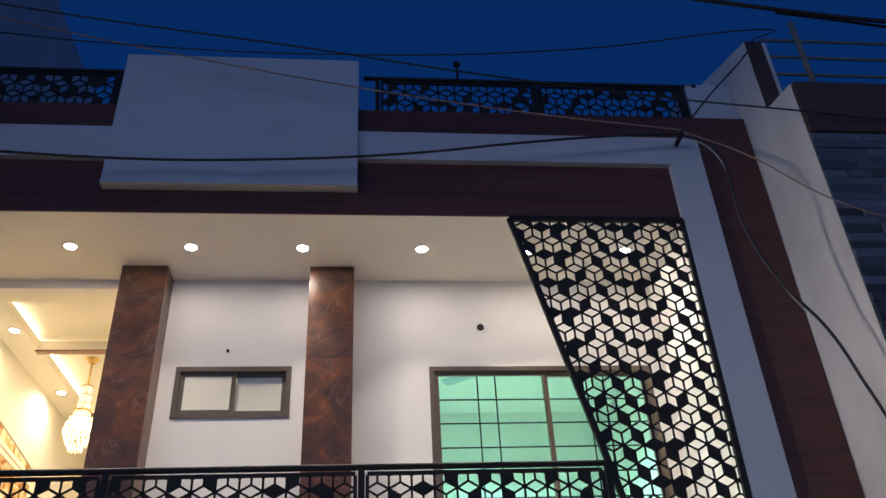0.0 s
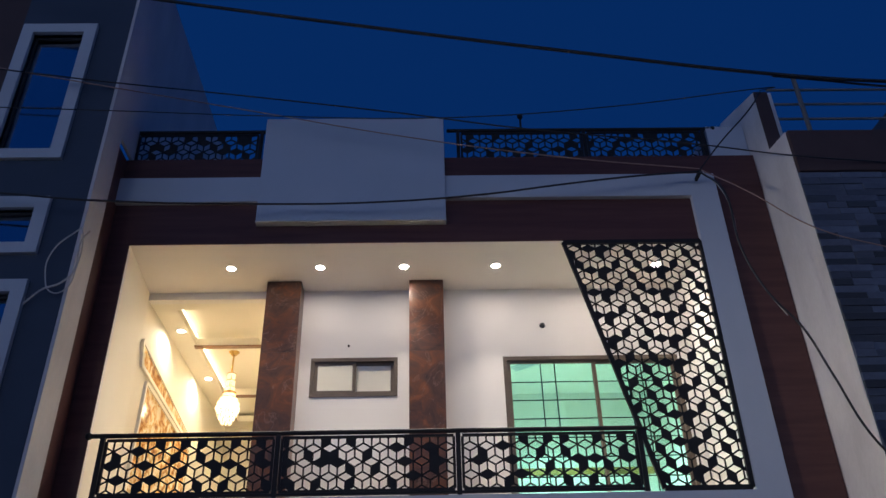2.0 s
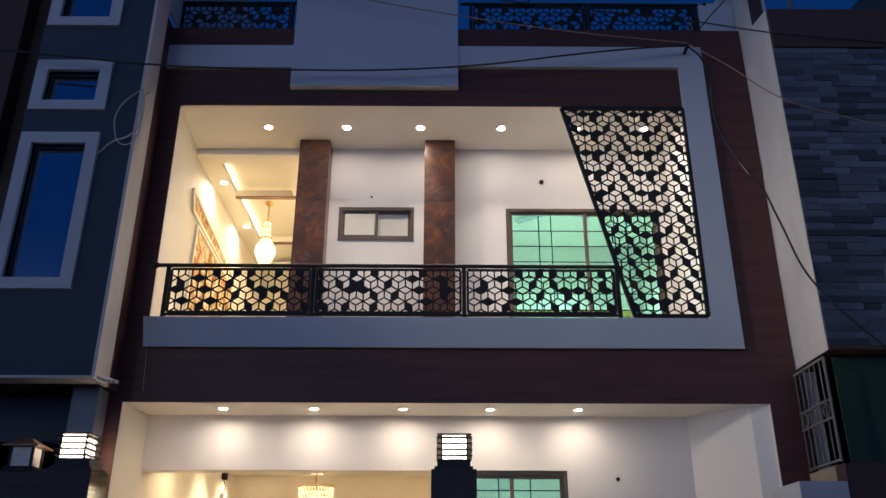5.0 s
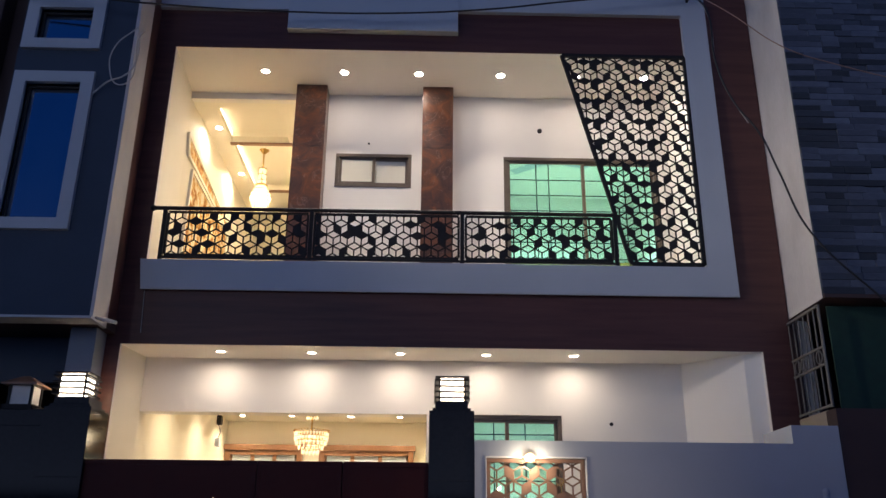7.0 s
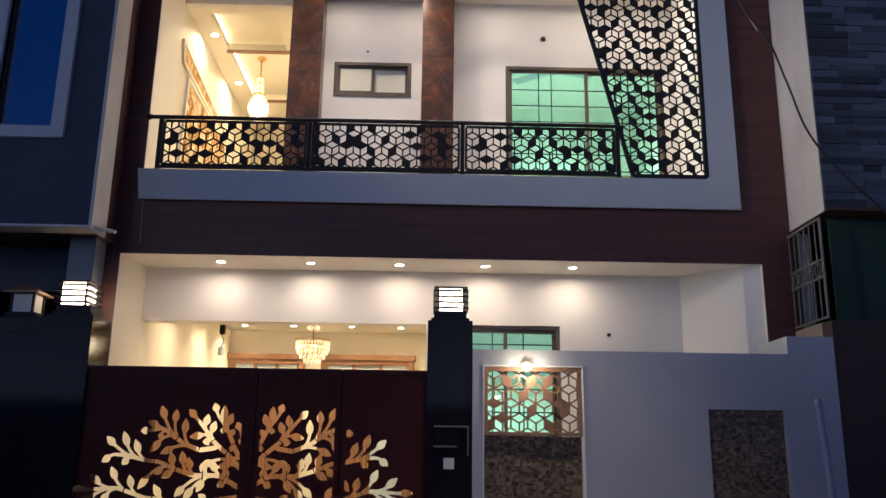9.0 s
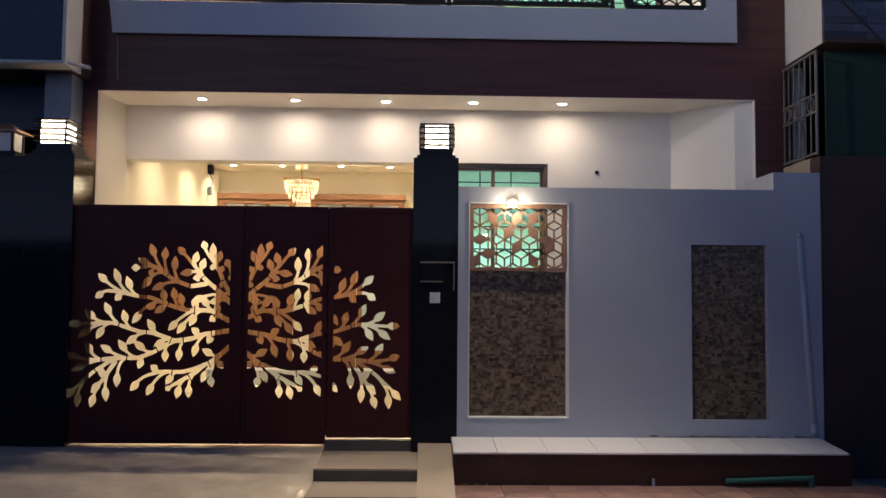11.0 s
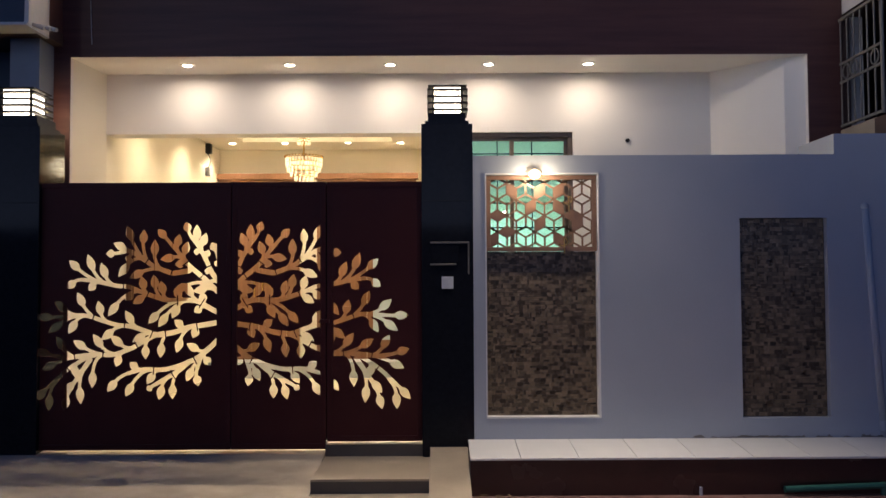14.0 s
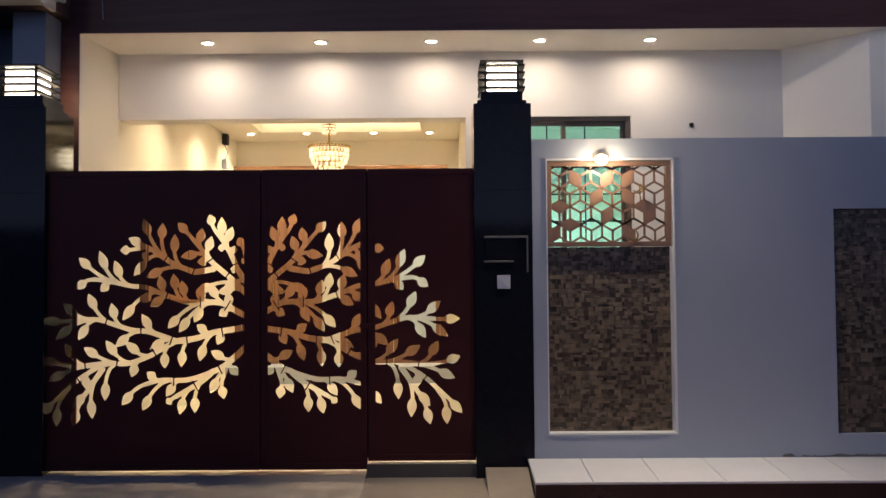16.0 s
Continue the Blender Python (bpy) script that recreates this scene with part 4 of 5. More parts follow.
# ---- lounge, bedroom and porch furnishings ----
for ya, yb in ((8.42, 8.50), (10.10, 10.18)):
    s = thing("ceiling_strip", (-2.6, (ya + yb) / 2, 7.23), "brown wooden strip across the lit ceiling tray", "ceiling strip", "ceiling strips")
    part("board", box(-3.06, -2.16, ya, yb, 7.218, 7.2345, 0.002), M_DOOR, s)
for xa, ya, yb in ((-3.06, 7.48, 8.4), (-3.06, 8.52, 10.08), (-3.06, 10.2, 11.15), (-2.19, 8.52, 10.08)):
    s = thing("cove_light", (xa, (ya + yb) / 2, 7.35), "warm light strip hidden in the ceiling tray", "light strip", "ceiling light strips")
    part("tape", box(xa, xa + 0.03, ya, yb, 7.345, 7.36), M_STRIP, s)
for xa, xb, ya, yb in ((-2.76, -0.68, 10.2, 10.24), (-2.76, -0.68, 8.25, 8.29)):
    s = thing("cove_light", ((xa + xb) / 2, ya, 3.74), "warm light strip hidden in the porch ceiling tray", "light strip", "ceiling light strips")
    part("tape", box(xa, xb, ya, yb, 3.735, 3.75), M_STRIP, s)


def wall_panel(y_z, label):
    cy = sum(p[0] for p in y_z) / len(y_z)
    t = thing("wall_panel", (-3.29, cy, min(p[1] for p in y_z)), label, "wall panel", "onyx wall panels")
    part("slab", side_prism(bmesh.new(), y_z, -3.299, -3.28), M_PANEL, t, "amber onyx slab")
    for (ya, za), (yb, zb) in zip(y_z, y_z[1:] + y_z[:1]):
        d = Vector((yb - ya, zb - za)).normalized()
        n2 = Vector((-d.y, d.x)) * 0.022
        bm = side_prism(bmesh.new(), [(ya - n2.x, za - n2.y), (yb - n2.x, zb - n2.y), (yb + n2.x, zb + n2.y), (ya + n2.x, za + n2.y)], -3.299, -3.265)
        part("edging", bm, M_CREAM, t)


wall_panel([(7.22, 6.73), (7.30, 6.465), (9.6, 6.30), (9.6, 6.41)], "slanting band of amber onyx on the lounge wall")
wall_panel([(7.56, 6.36), (7.47, 5.0), (9.6, 5.0), (9.6, 6.24)], "large amber onyx panel on the lounge wall")


def chandelier(cx, cy, top, z0, low, width, tiers, crown, crown_top, reach, belly, label):
    t = thing("chandelier", (cx, cy, top), label, "chandelier", "chandeliers")
    drop = (z0 - low) / 0.55
    bm = bmesh.new()
    bmesh.ops.create_cone(bm, cap_ends=True, segments=20, radius1=0.03, radius2=0.075, depth=0.05, matrix=Matrix.Translation((cx, cy, top - 0.025)))
    part("canopy", bm, M_GOLD, t)
    part("stem", rod(bmesh.new(), (cx, cy, top - 0.05), (cx, cy, z0), 0.012, 10), M_GOLD, t)
    for k in range(3):
        zc = crown_top - reach * k / 3
        bm = bmesh.new()
        for i in range(12):
            a = 6.2832 * (i + 0.5 * (k % 2)) / 12
            m = Matrix.Translation((cx + crown * (0.8 + 0.2 * k / 2) * math.cos(a), cy + crown * (0.8 + 0.2 * k / 2) * math.sin(a), zc - reach / 6))
            bmesh.ops.create_cone(bm, cap_ends=True, segments=5, radius1=0.005, radius2=0.012, depth=reach * 0.3, matrix=m)
        hoop = bmesh.new()
        for i in range(14):
            a, b = 6.2832 * i / 14, 6.2832 * (i + 1) / 14
            rod(hoop, (cx + crown * math.cos(a), cy + crown * math.sin(a), zc), (cx + crown * math.cos(b), cy + crown * math.sin(b), zc), 0.007, 5)
        tagged(part("crown_fringe", bm, M_CRYSTAL, part("crown_ring", hoop, M_GOLD, t)), "crystal drops with a glow of their own", kind="stuff")
    for k in range(tiers):
        f = 1 - k / tiers
        r = width / 2 * (0.22 + 0.78 * math.sin(1.5708 * min(1, f * 1.15)) * (1 - belly * max(0, f - 0.6) / 0.4))
        z = z0 - drop * 0.55 * k / tiers
        bm = bmesh.new()
        n = max(14, int(34 * f))
        for i in range(n):
            a, b = 6.2832 * i / n, 6.2832 * (i + 1) / n
            rod(bm, (cx + r * math.cos(a), cy + r * math.sin(a), z), (cx + r * math.cos(b), cy + r * math.sin(b), z), 0.006, 5)
        ring = part("tier_ring", bm, M_GOLD, t)
        bm = bmesh.new()
        h = drop * 0.55 / tiers * 0.95
        for i in range(n):
            a = 6.2832 * (i + 0.5 * (k % 2)) / n
            m = Matrix.Translation((cx + r * math.cos(a), cy + r * math.sin(a), z - h / 2 - 0.004)) @ Euler((0, 0, a)).to_matrix().to_4x4()
            bmesh.ops.create_cone(bm, cap_ends=True, segments=5, radius1=0.004, radius2=0.0105, depth=h, matrix=m)
        tagged(part("crystal_fringe", bm, M_CRYSTAL, ring), "crystal drops with a glow of their own", kind="stuff")
        if k == 0:
            bm = bmesh.new()
            for i in range(n):
                a = 6.2832 * i / n
                ball(bm, (cx + r * 1.05 * math.cos(a), cy + r * 1.05 * math.sin(a), z + 0.02), 0.012, 6, 4)
            tagged(part("bead_rim", bm, M_GOLD, ring), "brass beads", kind="stuff")


chandelier(-2.68, 9.0, 7.40, 6.79, 6.38, 0.33, 7, 0.055, 7.08, 0.29, 0.7, "tall brass and crystal chandelier, lit")
chandelier(-1.70, 9.0, 3.76, 3.17, 2.88, 0.45, 5, 0.075, 3.44, 0.1, 0.0, "wide brass and crystal chandelier, lit")
point_lamp("chandelier_lamp", -2.68, 9.0, 6.6, 18.0, 0.12, (1.0, 0.86, 0.6))
point_lamp("chandelier_lamp", -1.70, 9.0, 3.08, 8.0, 0.12, (1.0, 0.86, 0.6))


def porch_door(x0, x1, glazed):
    d = thing("porch_door", ((x0 + x1) / 2, 10.97, 0.47), "brown wooden double door with glass panes above", "door", "porch doors")
    part("cornice", box(x0 - 0.03, x1 + 0.03, 10.86, 11.0, 3.14, 3.23, 0.008), M_DOOR, d)
    for xa in (x0, x1 - 0.09):
        part("jamb", box(xa, xa + 0.09, 10.9, 11.0, 0.47, 3.14, 0.005), M_DOOR, d)
    part("transom", box(x0 + 0.09, x1 - 0.09, 10.9, 11.0, 2.62, 2.70), M_DOOR, d)
    part("head", box(x0 + 0.09, x1 - 0.09, 10.9, 11.0, 3.07, 3.14), M_DOOR, d)
    w = (x1 - x0 - 0.18) / 3
    for i in range(3):
        xa = x0 + 0.09 + i * w
        part("transom_pane", box(xa + 0.03, xa + w - 0.03, 10.95, 10.96, 2.70, 3.07), M_BLUEPANE, d, "pale blue glass pane")
        part("transom_bar", box(xa - 0.03, xa + 0.03, 10.93, 10.99, 2.70, 3.07), M_DOOR, d)
    m = (x0 + x1) / 2
    for i, (a, b) in enumerate(((x0 + 0.09, m), (m, x1 - 0.09))):
        leaf = part("door_leaf", box(a + 0.003, b - 0.003, 10.93, 10.97, 0.47, 2.62, 0.004), M_DOOR, d)
        if glazed and i == 1:
            part("pane", box(a + 0.09, b - 0.06, 10.922, 10.932, 0.75, 2.5), M_BLUEPANE, leaf, "pale blue glass pane")
        else:
            for za, zb in ((0.62, 1.25), (1.38, 2.48)):
                part("raised_panel", box(a + 0.1, b - 0.1, 10.912, 10.934, za, zb, 0.008), M_DOOR, leaf)
        part("handle", rod(bmesh.new(), (m + (-0.06 if i == 0 else 0.06), 10.9, 1.4), (m + (-0.06 if i == 0 else 0.06), 10.9, 1.62), 0.01), M_GOLD, leaf, "brass handle")


porch_door(-3.29, -2.08, False)
porch_door(-1.82, -0.34, True)

cab = thing("wall_cupboard", (-3.2, 8.3, 1.38), "brown wooden panel on the porch side wall", "cupboard")
part("carcass", box(-3.299, -3.24, 7.35, 9.25, 1.38, 2.55, 0.006), M_DOOR, cab)
for k in range(3):
    part("cupboard_door", box(-3.242, -3.222, 7.37 + 0.625 * k, 7.98 + 0.625 * k, 1.4, 2.53, 0.006), M_DOOR, cab)

for z0, z1, nm, lb in ((3.44, 3.58, "wall_speaker", "small dark wall speaker on a bracket"), (3.12, 3.24, "meter_box", "small pale box with a hanging cable")):
    sp = thing(nm, (-3.27, 10.3, z0), lb, nm.replace("_", " "))
    part("body", box(-3.299, -3.23, 10.24, 10.35, z0, z1, 0.008), M_METAL if nm == "wall_speaker" else M_BAND, sp)
    if nm == "wall_speaker":
        part("front_cloth", box(-3.23, -3.226, 10.25, 10.34, z0 + 0.015, z1 - 0.015), M_CABLE, sp)
cable("speaker_cable", [(-3.28, 10.3, 3.45), (-3.25, 10.33, 3.34), (-3.28, 10.3, 3.22)], 0.006, M_CABLE, "dark cable between the speaker and the box")

# bedroom fan
fan = thing("ceiling_fan", (1.55, 8.3, 7.3), "pale ceiling fan at rest in the bedroom", "ceiling fan")
part("rod", rod(bmesh.new(), (1.55, 8.3, 7.0), (1.55, 8.3, 7.3), 0.015), M_BAND, fan)
bm = bmesh.new()
bmesh.ops.create_cone(bm, cap_ends=True, segments=20, radius1=0.08, radius2=0.11, depth=0.1, matrix=Matrix.Translation((1.55, 8.3, 6.97)))
part("motor", bm, M_BAND, fan)
for k in range(3):
    a = radians(20 + 120 * k)
    bm = bmesh.new()
    add_box(bm, 0.1, 0.62, -0.065, 0.065, -0.004, 0.004)
    bmesh.ops.rotate(bm, verts=bm.verts, matrix=Matrix.Rotation(radians(9), 3, "X"))
    bmesh.ops.rotate(bm, verts=bm.verts, matrix=Matrix.Rotation(a, 3, "Z"))
    bmesh.ops.translate(bm, verts=bm.verts, vec=(1.55, 8.3, 6.96))
    part("blade", bm, M_BAND, fan)
# Yellow cornice strip on the back wall, behind the green window.
cornice_strip = thing("cornice_strip", (1.8, 10.3, 4.7), "yellow cornice strip on the bedroom back wall", "wall trim")
part("strip", box(0.3, 3.2, 10.36, 10.4, 6.05, 6.15, 0.004), M_GOLD, cornice_strip)

# ---- boundary wall things ----
niche = thing("niche_grille", (0.845, 5.34, 1.852), "brown metal tumbling-block grille in the wall niche", "grille")
nx0, nx1, nz0, nz1 = 0.396, 1.293, 1.852, 2.47
part("lattice", cube_lattice([(nx0 + 0.03, nz0 + 0.03), (nx1 - 0.03, nz0 + 0.03), (nx1 - 0.03, nz1 - 0.03), (nx0 + 0.03, nz1 - 0.03)], 5.336, 5.342, S, 0.0155, (0.412, 1.967), drawn(("101111", "01110", "11111", "11111"), ("01111110111", "11111011101", "11110110111", "11011010111"))), M_BROWNMETAL, niche)
for n, a in (("top_bar", (nx0, nx1, 5.322, 5.36, nz1 - 0.035, nz1)), ("bottom_bar", (nx0, nx1, 5.322, 5.36, nz0, nz0 + 0.035)), ("side_bar", (nx0, nx0 + 0.035, 5.322, 5.36, nz0 + 0.035, nz1 - 0.035)), ("side_bar", (nx1 - 0.035, nx1, 5.322, 5.36, nz0 + 0.035, nz1 - 0.035))):
    part(n, box(*a, 0.003), M_BROWNMETAL, niche)
for hx, hz in ((1.015, 1.93), (1.055, 2.27)):
    hk = thing("brass_hook", (hx, 5.31, hz), "small curled brass hook hanging on the grille", "hook", "grille hooks")
    bm = bmesh.new()
    for k in range(10):
        a, b = radians(200 + 22 * k), radians(222 + 22 * k)
        rod(bm, (hx + 0.035 * math.cos(a), 5.31, hz + 0.035 * math.sin(a)), (hx + 0.035 * math.cos(b), 5.31, hz + 0.035 * math.sin(b)), 0.006, 6)
    part("curl", bm, M_GOLD, hk)
    part("shank", rod(bmesh.new(), (hx + 0.01, 5.312, hz + 0.03), (hx + 0.015, 5.312, hz - 0.1), 0.005, 6), M_GOLD, hk)
bulb = thing("niche_lamp", (0.785, 5.31, 2.47), "small round lamp under the niche head, lit", "wall lamp")
part("globe", ball(bmesh.new(), (0.785, 5.262, 2.472), 0.048, 16, 10, 0.75), M_OPAL, bulb, "glowing opal globe", smooth=True)
part("base", rod(bmesh.new(), (0.785, 5.262, 2.503), (0.785, 5.29, 2.503), 0.02, 16), M_SWITCH, bulb)
point_lamp("niche_bulb", 0.785, 5.20, 2.44, 10.0, 0.03, AMBER)

for a in ((1.287, 1.2945, W0 - 0.006, 5.368, 0.53, 1.85), (0.388, 1.3, W0 - 0.008, 5.366, 0.512, 0.524), (1.2935, 1.305, W0 - 0.008, W0 + 0.004, 0.512, 2.486), (0.388, 1.305, W0 - 0.008, W0 + 0.004, 2.4725, 2.486), (0.385, 0.394, W0 - 0.008, W0 + 0.004, 0.525, 2.472)):
    structure("niche_trim", box(*a), M_TRIMW, "white painted edge of the wall niche", "trim")
rng = random.Random(3)
for name, x0, x1, z0, z1, y in (("mosaic", 0.398, 1.291, 0.524, 1.849, 5.37), ("mosaic", 2.447, 3.146, 0.509, 2.108, 5.35)):
    verts, faces = [], []
    nz = int((z1 - z0) / 0.033)
    ch = (z1 - z0) / nz
    for j in range(nz):
        x, z = x0, z0 + j * ch
        while x < x1 - 0.004:
            cw = min(rng.choice((0.017, 0.033, 0.033, 0.048)), x1 - x)
            if rng.random() < 0.4 and cw > 0.02:
                cells = [(x, z, cw, ch / 2), (x, z + ch / 2, cw, ch / 2)]
            else:
                cells = [(x, z, cw, ch)]
            x += cw
            for xa, za, w, h in cells:
                f = y - rng.uniform(0.004, 0.010)
                k = len(verts)
                for yy in (f, y):
                    verts += [(xa + 0.001, yy, za + 0.001), (xa + w - 0.001, yy, za + 0.001), (xa + w - 0.001, yy, za + h - 0.001), (xa + 0.001, yy, za + h - 0.001)]
                faces += [(k, k + 1, k + 2, k + 3), (k, k + 4, k + 5, k + 1), (k + 1, k + 5, k + 6, k + 2), (k + 2, k + 6, k + 7, k + 3), (k + 3, k + 7, k + 4, k)]
    me = bpy.data.meshes.new(name)
    me.from_pydata(verts, [], faces)
    me.materials.append(M_MOSAIC)
    tagged(new(name, me), "brown glass mosaic chips set in the wall niche", "mosaic", "", "stuff")

wp = thing("wall_pipe", (3.5, 5.26, 0.36), "grey painted drain pipe on the boundary wall", "drain pipe")
part("pipe", rod(bmesh.new(), (3.46, 5.313, 2.2), (3.575, 5.313, 0.345), 0.042, 24), M_WALL, wp, smooth=True)
part("elbow", ball(bmesh.new(), (3.46, 5.308, 2.2), 0.042), M_WALL, wp, smooth=True)
part("collar", rod(bmesh.new(), (3.567, 5.308, 0.48), (3.572, 5.308, 0.4), 0.045, 14), M_WALL, wp)

rng = random.Random(12)
crumbs = bmesh.new()
for k in range(46):
    cx, w, h = rng.uniform(2.05, 3.6), rng.uniform(0.01, 0.05), rng.uniform(0.004, 0.022)
    a = [(cx - w, 0.351), (cx - w * 0.5, 0.351 + h * rng.uniform(0.6, 1)), (cx + w * 0.2, 0.351 + h), (cx + w, 0.351)]
    d = rng.uniform(0.004, 0.012)
    prism(crumbs, a, W0 - d, W0 - 0.001)
tagged(part("wall_base_crumbs", crumbs, M_STREET), "grey cement crumbs along the wall foot", "crumbs", "", "stuff")

lb = thing("letter_box", (0.09, 5.3, 1.6), "black letter box with a pale metal rim", "letter box")
part("flap", box(-0.05, 0.17, 5.288, 5.299, 1.76, 1.915, 0.003), M_GRANITE, lb)
part("rim_top", box(-0.06, 0.255, 5.284, 5.299, 1.917, 1.933, 0.003), M_RUST, lb)
part("rim_low", box(-0.06, 0.15, 5.286, 5.299, 1.742, 1.756, 0.003), M_RUST, lb)
part("rim_side", box(0.243, 0.255, 5.286, 5.299, 1.67, 1.916, 0.003), M_RUST, lb)
sw = thing("bell_switch", (0.08, 5.3, 1.6), "square white door bell switch", "switch")
part("plate", box(0.03, 0.125, 5.288, 5.2995, 1.552, 1.65, 0.004), M_SWITCH, sw)
part("button", box(0.062, 0.093, 5.283, 5.288, 1.585, 1.617, 0.002), M_SWITCH, sw)

hose = thing("green_pipe", (2.9, 4.735, 0.03), "dark green pipe lying along the ledge base", "pipe")
part("tube", rod(bmesh.new(), (2.54, 4.735, 0.075), (3.27, 4.735, 0.1), 0.024, 12), M_PIPE, hose)
part("elbow", rod(bmesh.new(), (3.27, 4.735, 0.12), (3.27, 4.735, 0.028), 0.026, 12), M_PIPE, hose)
tap = thing("ledge_stub", (1.93, 4.755, 0.028), "short pale pipe stub at the ledge base", "pipe stub")
part("stub", rod(bmesh.new(), (1.93, 4.755, 0.028), (1.93, 4.755, 0.09), 0.012), M_BAND, tap)
rng = random.Random(9)
litter = bmesh.new()
for k in range(26):
    cx, cy, a = rng.uniform(0.27, 0.62), rng.uniform(4.6, 4.755), rng.uniform(0, 6.28)
    ln, wd = rng.uniform(0.015, 0.04), rng.uniform(0.006, 0.014)
    u = Vector((math.cos(a), math.sin(a), rng.uniform(-0.1, 0.2))) * ln
    v = Vector((-math.sin(a), math.cos(a), 0.1)) * wd
    c = Vector((cx, cy, 0.044))
    litter.faces.new([litter.verts.new(c + q) for q in (u, v, -u, -v)])
tagged(part("dry_leaves", litter, surface("dry_leaf", (0.14, 0.09, 0.045), (0.24, 0.16, 0.08), 0.8, 20, 0.1)), "scattered dry leaves by the ledge", "leaves", "", "stuff")

# ---- house on the other side of the party wall ----
rh = thing("stone_clad_house", (5.3, 6.0, 0.0), "neighbouring house clad in blue-grey stacked stone", "house")
part("side_wall", side_prism(bmesh.new(), [(5.361, 4.055), (12, 4.055), (12, 9.46), (6.73, 9.46), (5.77, 9.09), (5.77, 8.25), (5.361, 8.16)], 3.74, 3.95), M_SIDE, rh, "weathered white side wall")
part("side_wall_low", box(3.745, 3.95, 6.2, 12, 0.0, 4.045), M_SIDE, rh, "weathered white side wall")
part("front_backing", box(3.952, 9.0, 5.366, 5.7, 4.09, 7.61), M_DARK, rh)
part("front_edge", box(3.745, 3.95, 5.354, 5.36, 4.09, 7.61), M_DARK, rh)
part("fascia", box(3.745, 9.0, 5.31, 5.765, 7.612, 8.146, 0.01), M_DARK, rh, "dark brown fascia")
part("upper_pier", box(3.743, 3.90, 5.753, 5.769, 8.2, 9.09), M_DARK, rh, "dark brown roof pier")
part("soffit", box(3.745, 9.0, 5.32, 7.58, 4.05, 4.088), M_DARK, rh)
part("lower_wall", box(3.672, 9.0, 5.3, 5.5, -0.02, 2.96), M_DARK, rh, "dark brown lower wall")
part("end_wall", box(9.0, 9.2, 5.3, 12, 0.0, 8.14), M_DARK, rh)
part("back_wall", box(3.96, 9.0, 7.4, 7.58, 0.0, 4.04), M_DARK, rh)
part("balcony_floor", box(3.96, 9.0, 5.5, 7.4, 2.86, 2.955), M_DARK, rh)
part("inner_wall", box(3.735, 3.80, 6.145, 7.4, 2.7, 4.04), M_DARK, rh)
part("beige_sill", box(3.69, 3.80, 5.51, 6.13, 2.7, 2.975, 0.01), M_STEP, rh, "beige rendered sill")
part("green_net", box(3.86, 9.0, 5.55, 5.57, 2.965, 4.03), M_GREENNET, rh, "dark green shade net")
grille = part("side_grille", box(3.69, 3.715, 5.40, 6.13, 3.975, 4.0), M_RUST, rh, "old iron grille with scrolls")
for z in (3.0, 3.40, 3.57):
    part("rail", box(3.693, 3.712, 5.40, 6.13, z, z + 0.02), M_RUST, grille)
for k in range(7):
    y = 5.41 + k * 0.117
    part("bar", rod(bmesh.new(), (3.7025, y, 2.99), (3.7025, y, 3.99), 0.008 if k else 0.016, 8), M_RUST, grille)
for y in (5.53, 5.88, 6.02):
    bm = bmesh.new()
    for k in range(14):
        a, b = 6.2832 * k / 14, 6.2832 * (k + 1) / 14
        rod(bm, (3.7025, y + 0.065 * math.cos(a), 3.495 + 0.065 * math.sin(a)), (3.7025, y + 0.065 * math.cos(b), 3.495 + 0.065 * math.sin(b)), 0.007, 6)
    part("scroll", bm, M_RUST, grille)
for z in (8.71, 8.93, 9.15):
    part("roof_rail", rod(bmesh.new(), (3.92, 5.79, z), (9.0, 5.79, z), 0.015, 8), M_RUST, rh)
for x in (4.24, 5.92):
    part("roof_post", rod(bmesh.new(), (x, 5.72, 8.13), (x, 5.72, 9.32), 0.026, 8), M_RUST, rh)
part("roof_sheet", prism(bmesh.new(), [(4.99, 8.57), (7.98, 8.57), (7.98, 10.44), (6.39, 10.06)], 6.09, 6.16), M_LHOUSE, rh, "dark sloping roof sheet")

# ---- slate grey house ----
lh = thing("slate_grey_house", (-5.5, 5.5, 0.0), "neighbouring slate grey house with white window surrounds", "house")
WIN = ((-4.62, -3.785, 7.91, 9.85), (-4.62, -3.77, 6.77, 7.425), (-4.62, -3.77, 4.665, 6.48))
part("front_wall", holed_wall(-4.66, -3.435, 3.78, 11.36, 5.42, 5.62, [(a + 0.13, b - 0.13, c + 0.12, d - 0.13) for a, b, c, d in WIN]), M_LHOUSE, lh)
part("side_wall", side_prism(bmesh.new(), [(5.425, 3.78), (5.79, 3.78), (5.79, 8.5), (12, 8.5), (12, 11.36), (5.425, 11.36)], -3.434, -3.40), M_LSIDE, lh, "weathered pale side wall")
part("soffit_edge", box(-9, -3.40, 5.39, 5.635, 3.755, 3.779), M_TRIM, lh, "thin white soffit edge")
part("corner_edge", box(-3.434, -3.40, 5.637, 5.79, 3.755, 3.779), M_TRIM, lh)
part("soffit", box(-9, -3.436, 5.63, 9.0, 3.787, 3.9), M_DARK, lh)
part("recess_wall", box(-9, -4.66, 6.1, 6.3, 3.9, 11.36), M_DARK, lh, "dark brown recessed wall")
part("recess_block", box(-5.6, -5.18, 5.85, 6.1, 6.3, 9.2, 0.02), M_DARK, lh)
part("end_wall", box(-9.2, -9.0, 5.39, 12, 0.0, 11.36), M_DARK, lh)
part("lower_back", box(-9, -3.63, 8.6, 8.8, 0, 3.78), M_DARK, lh)
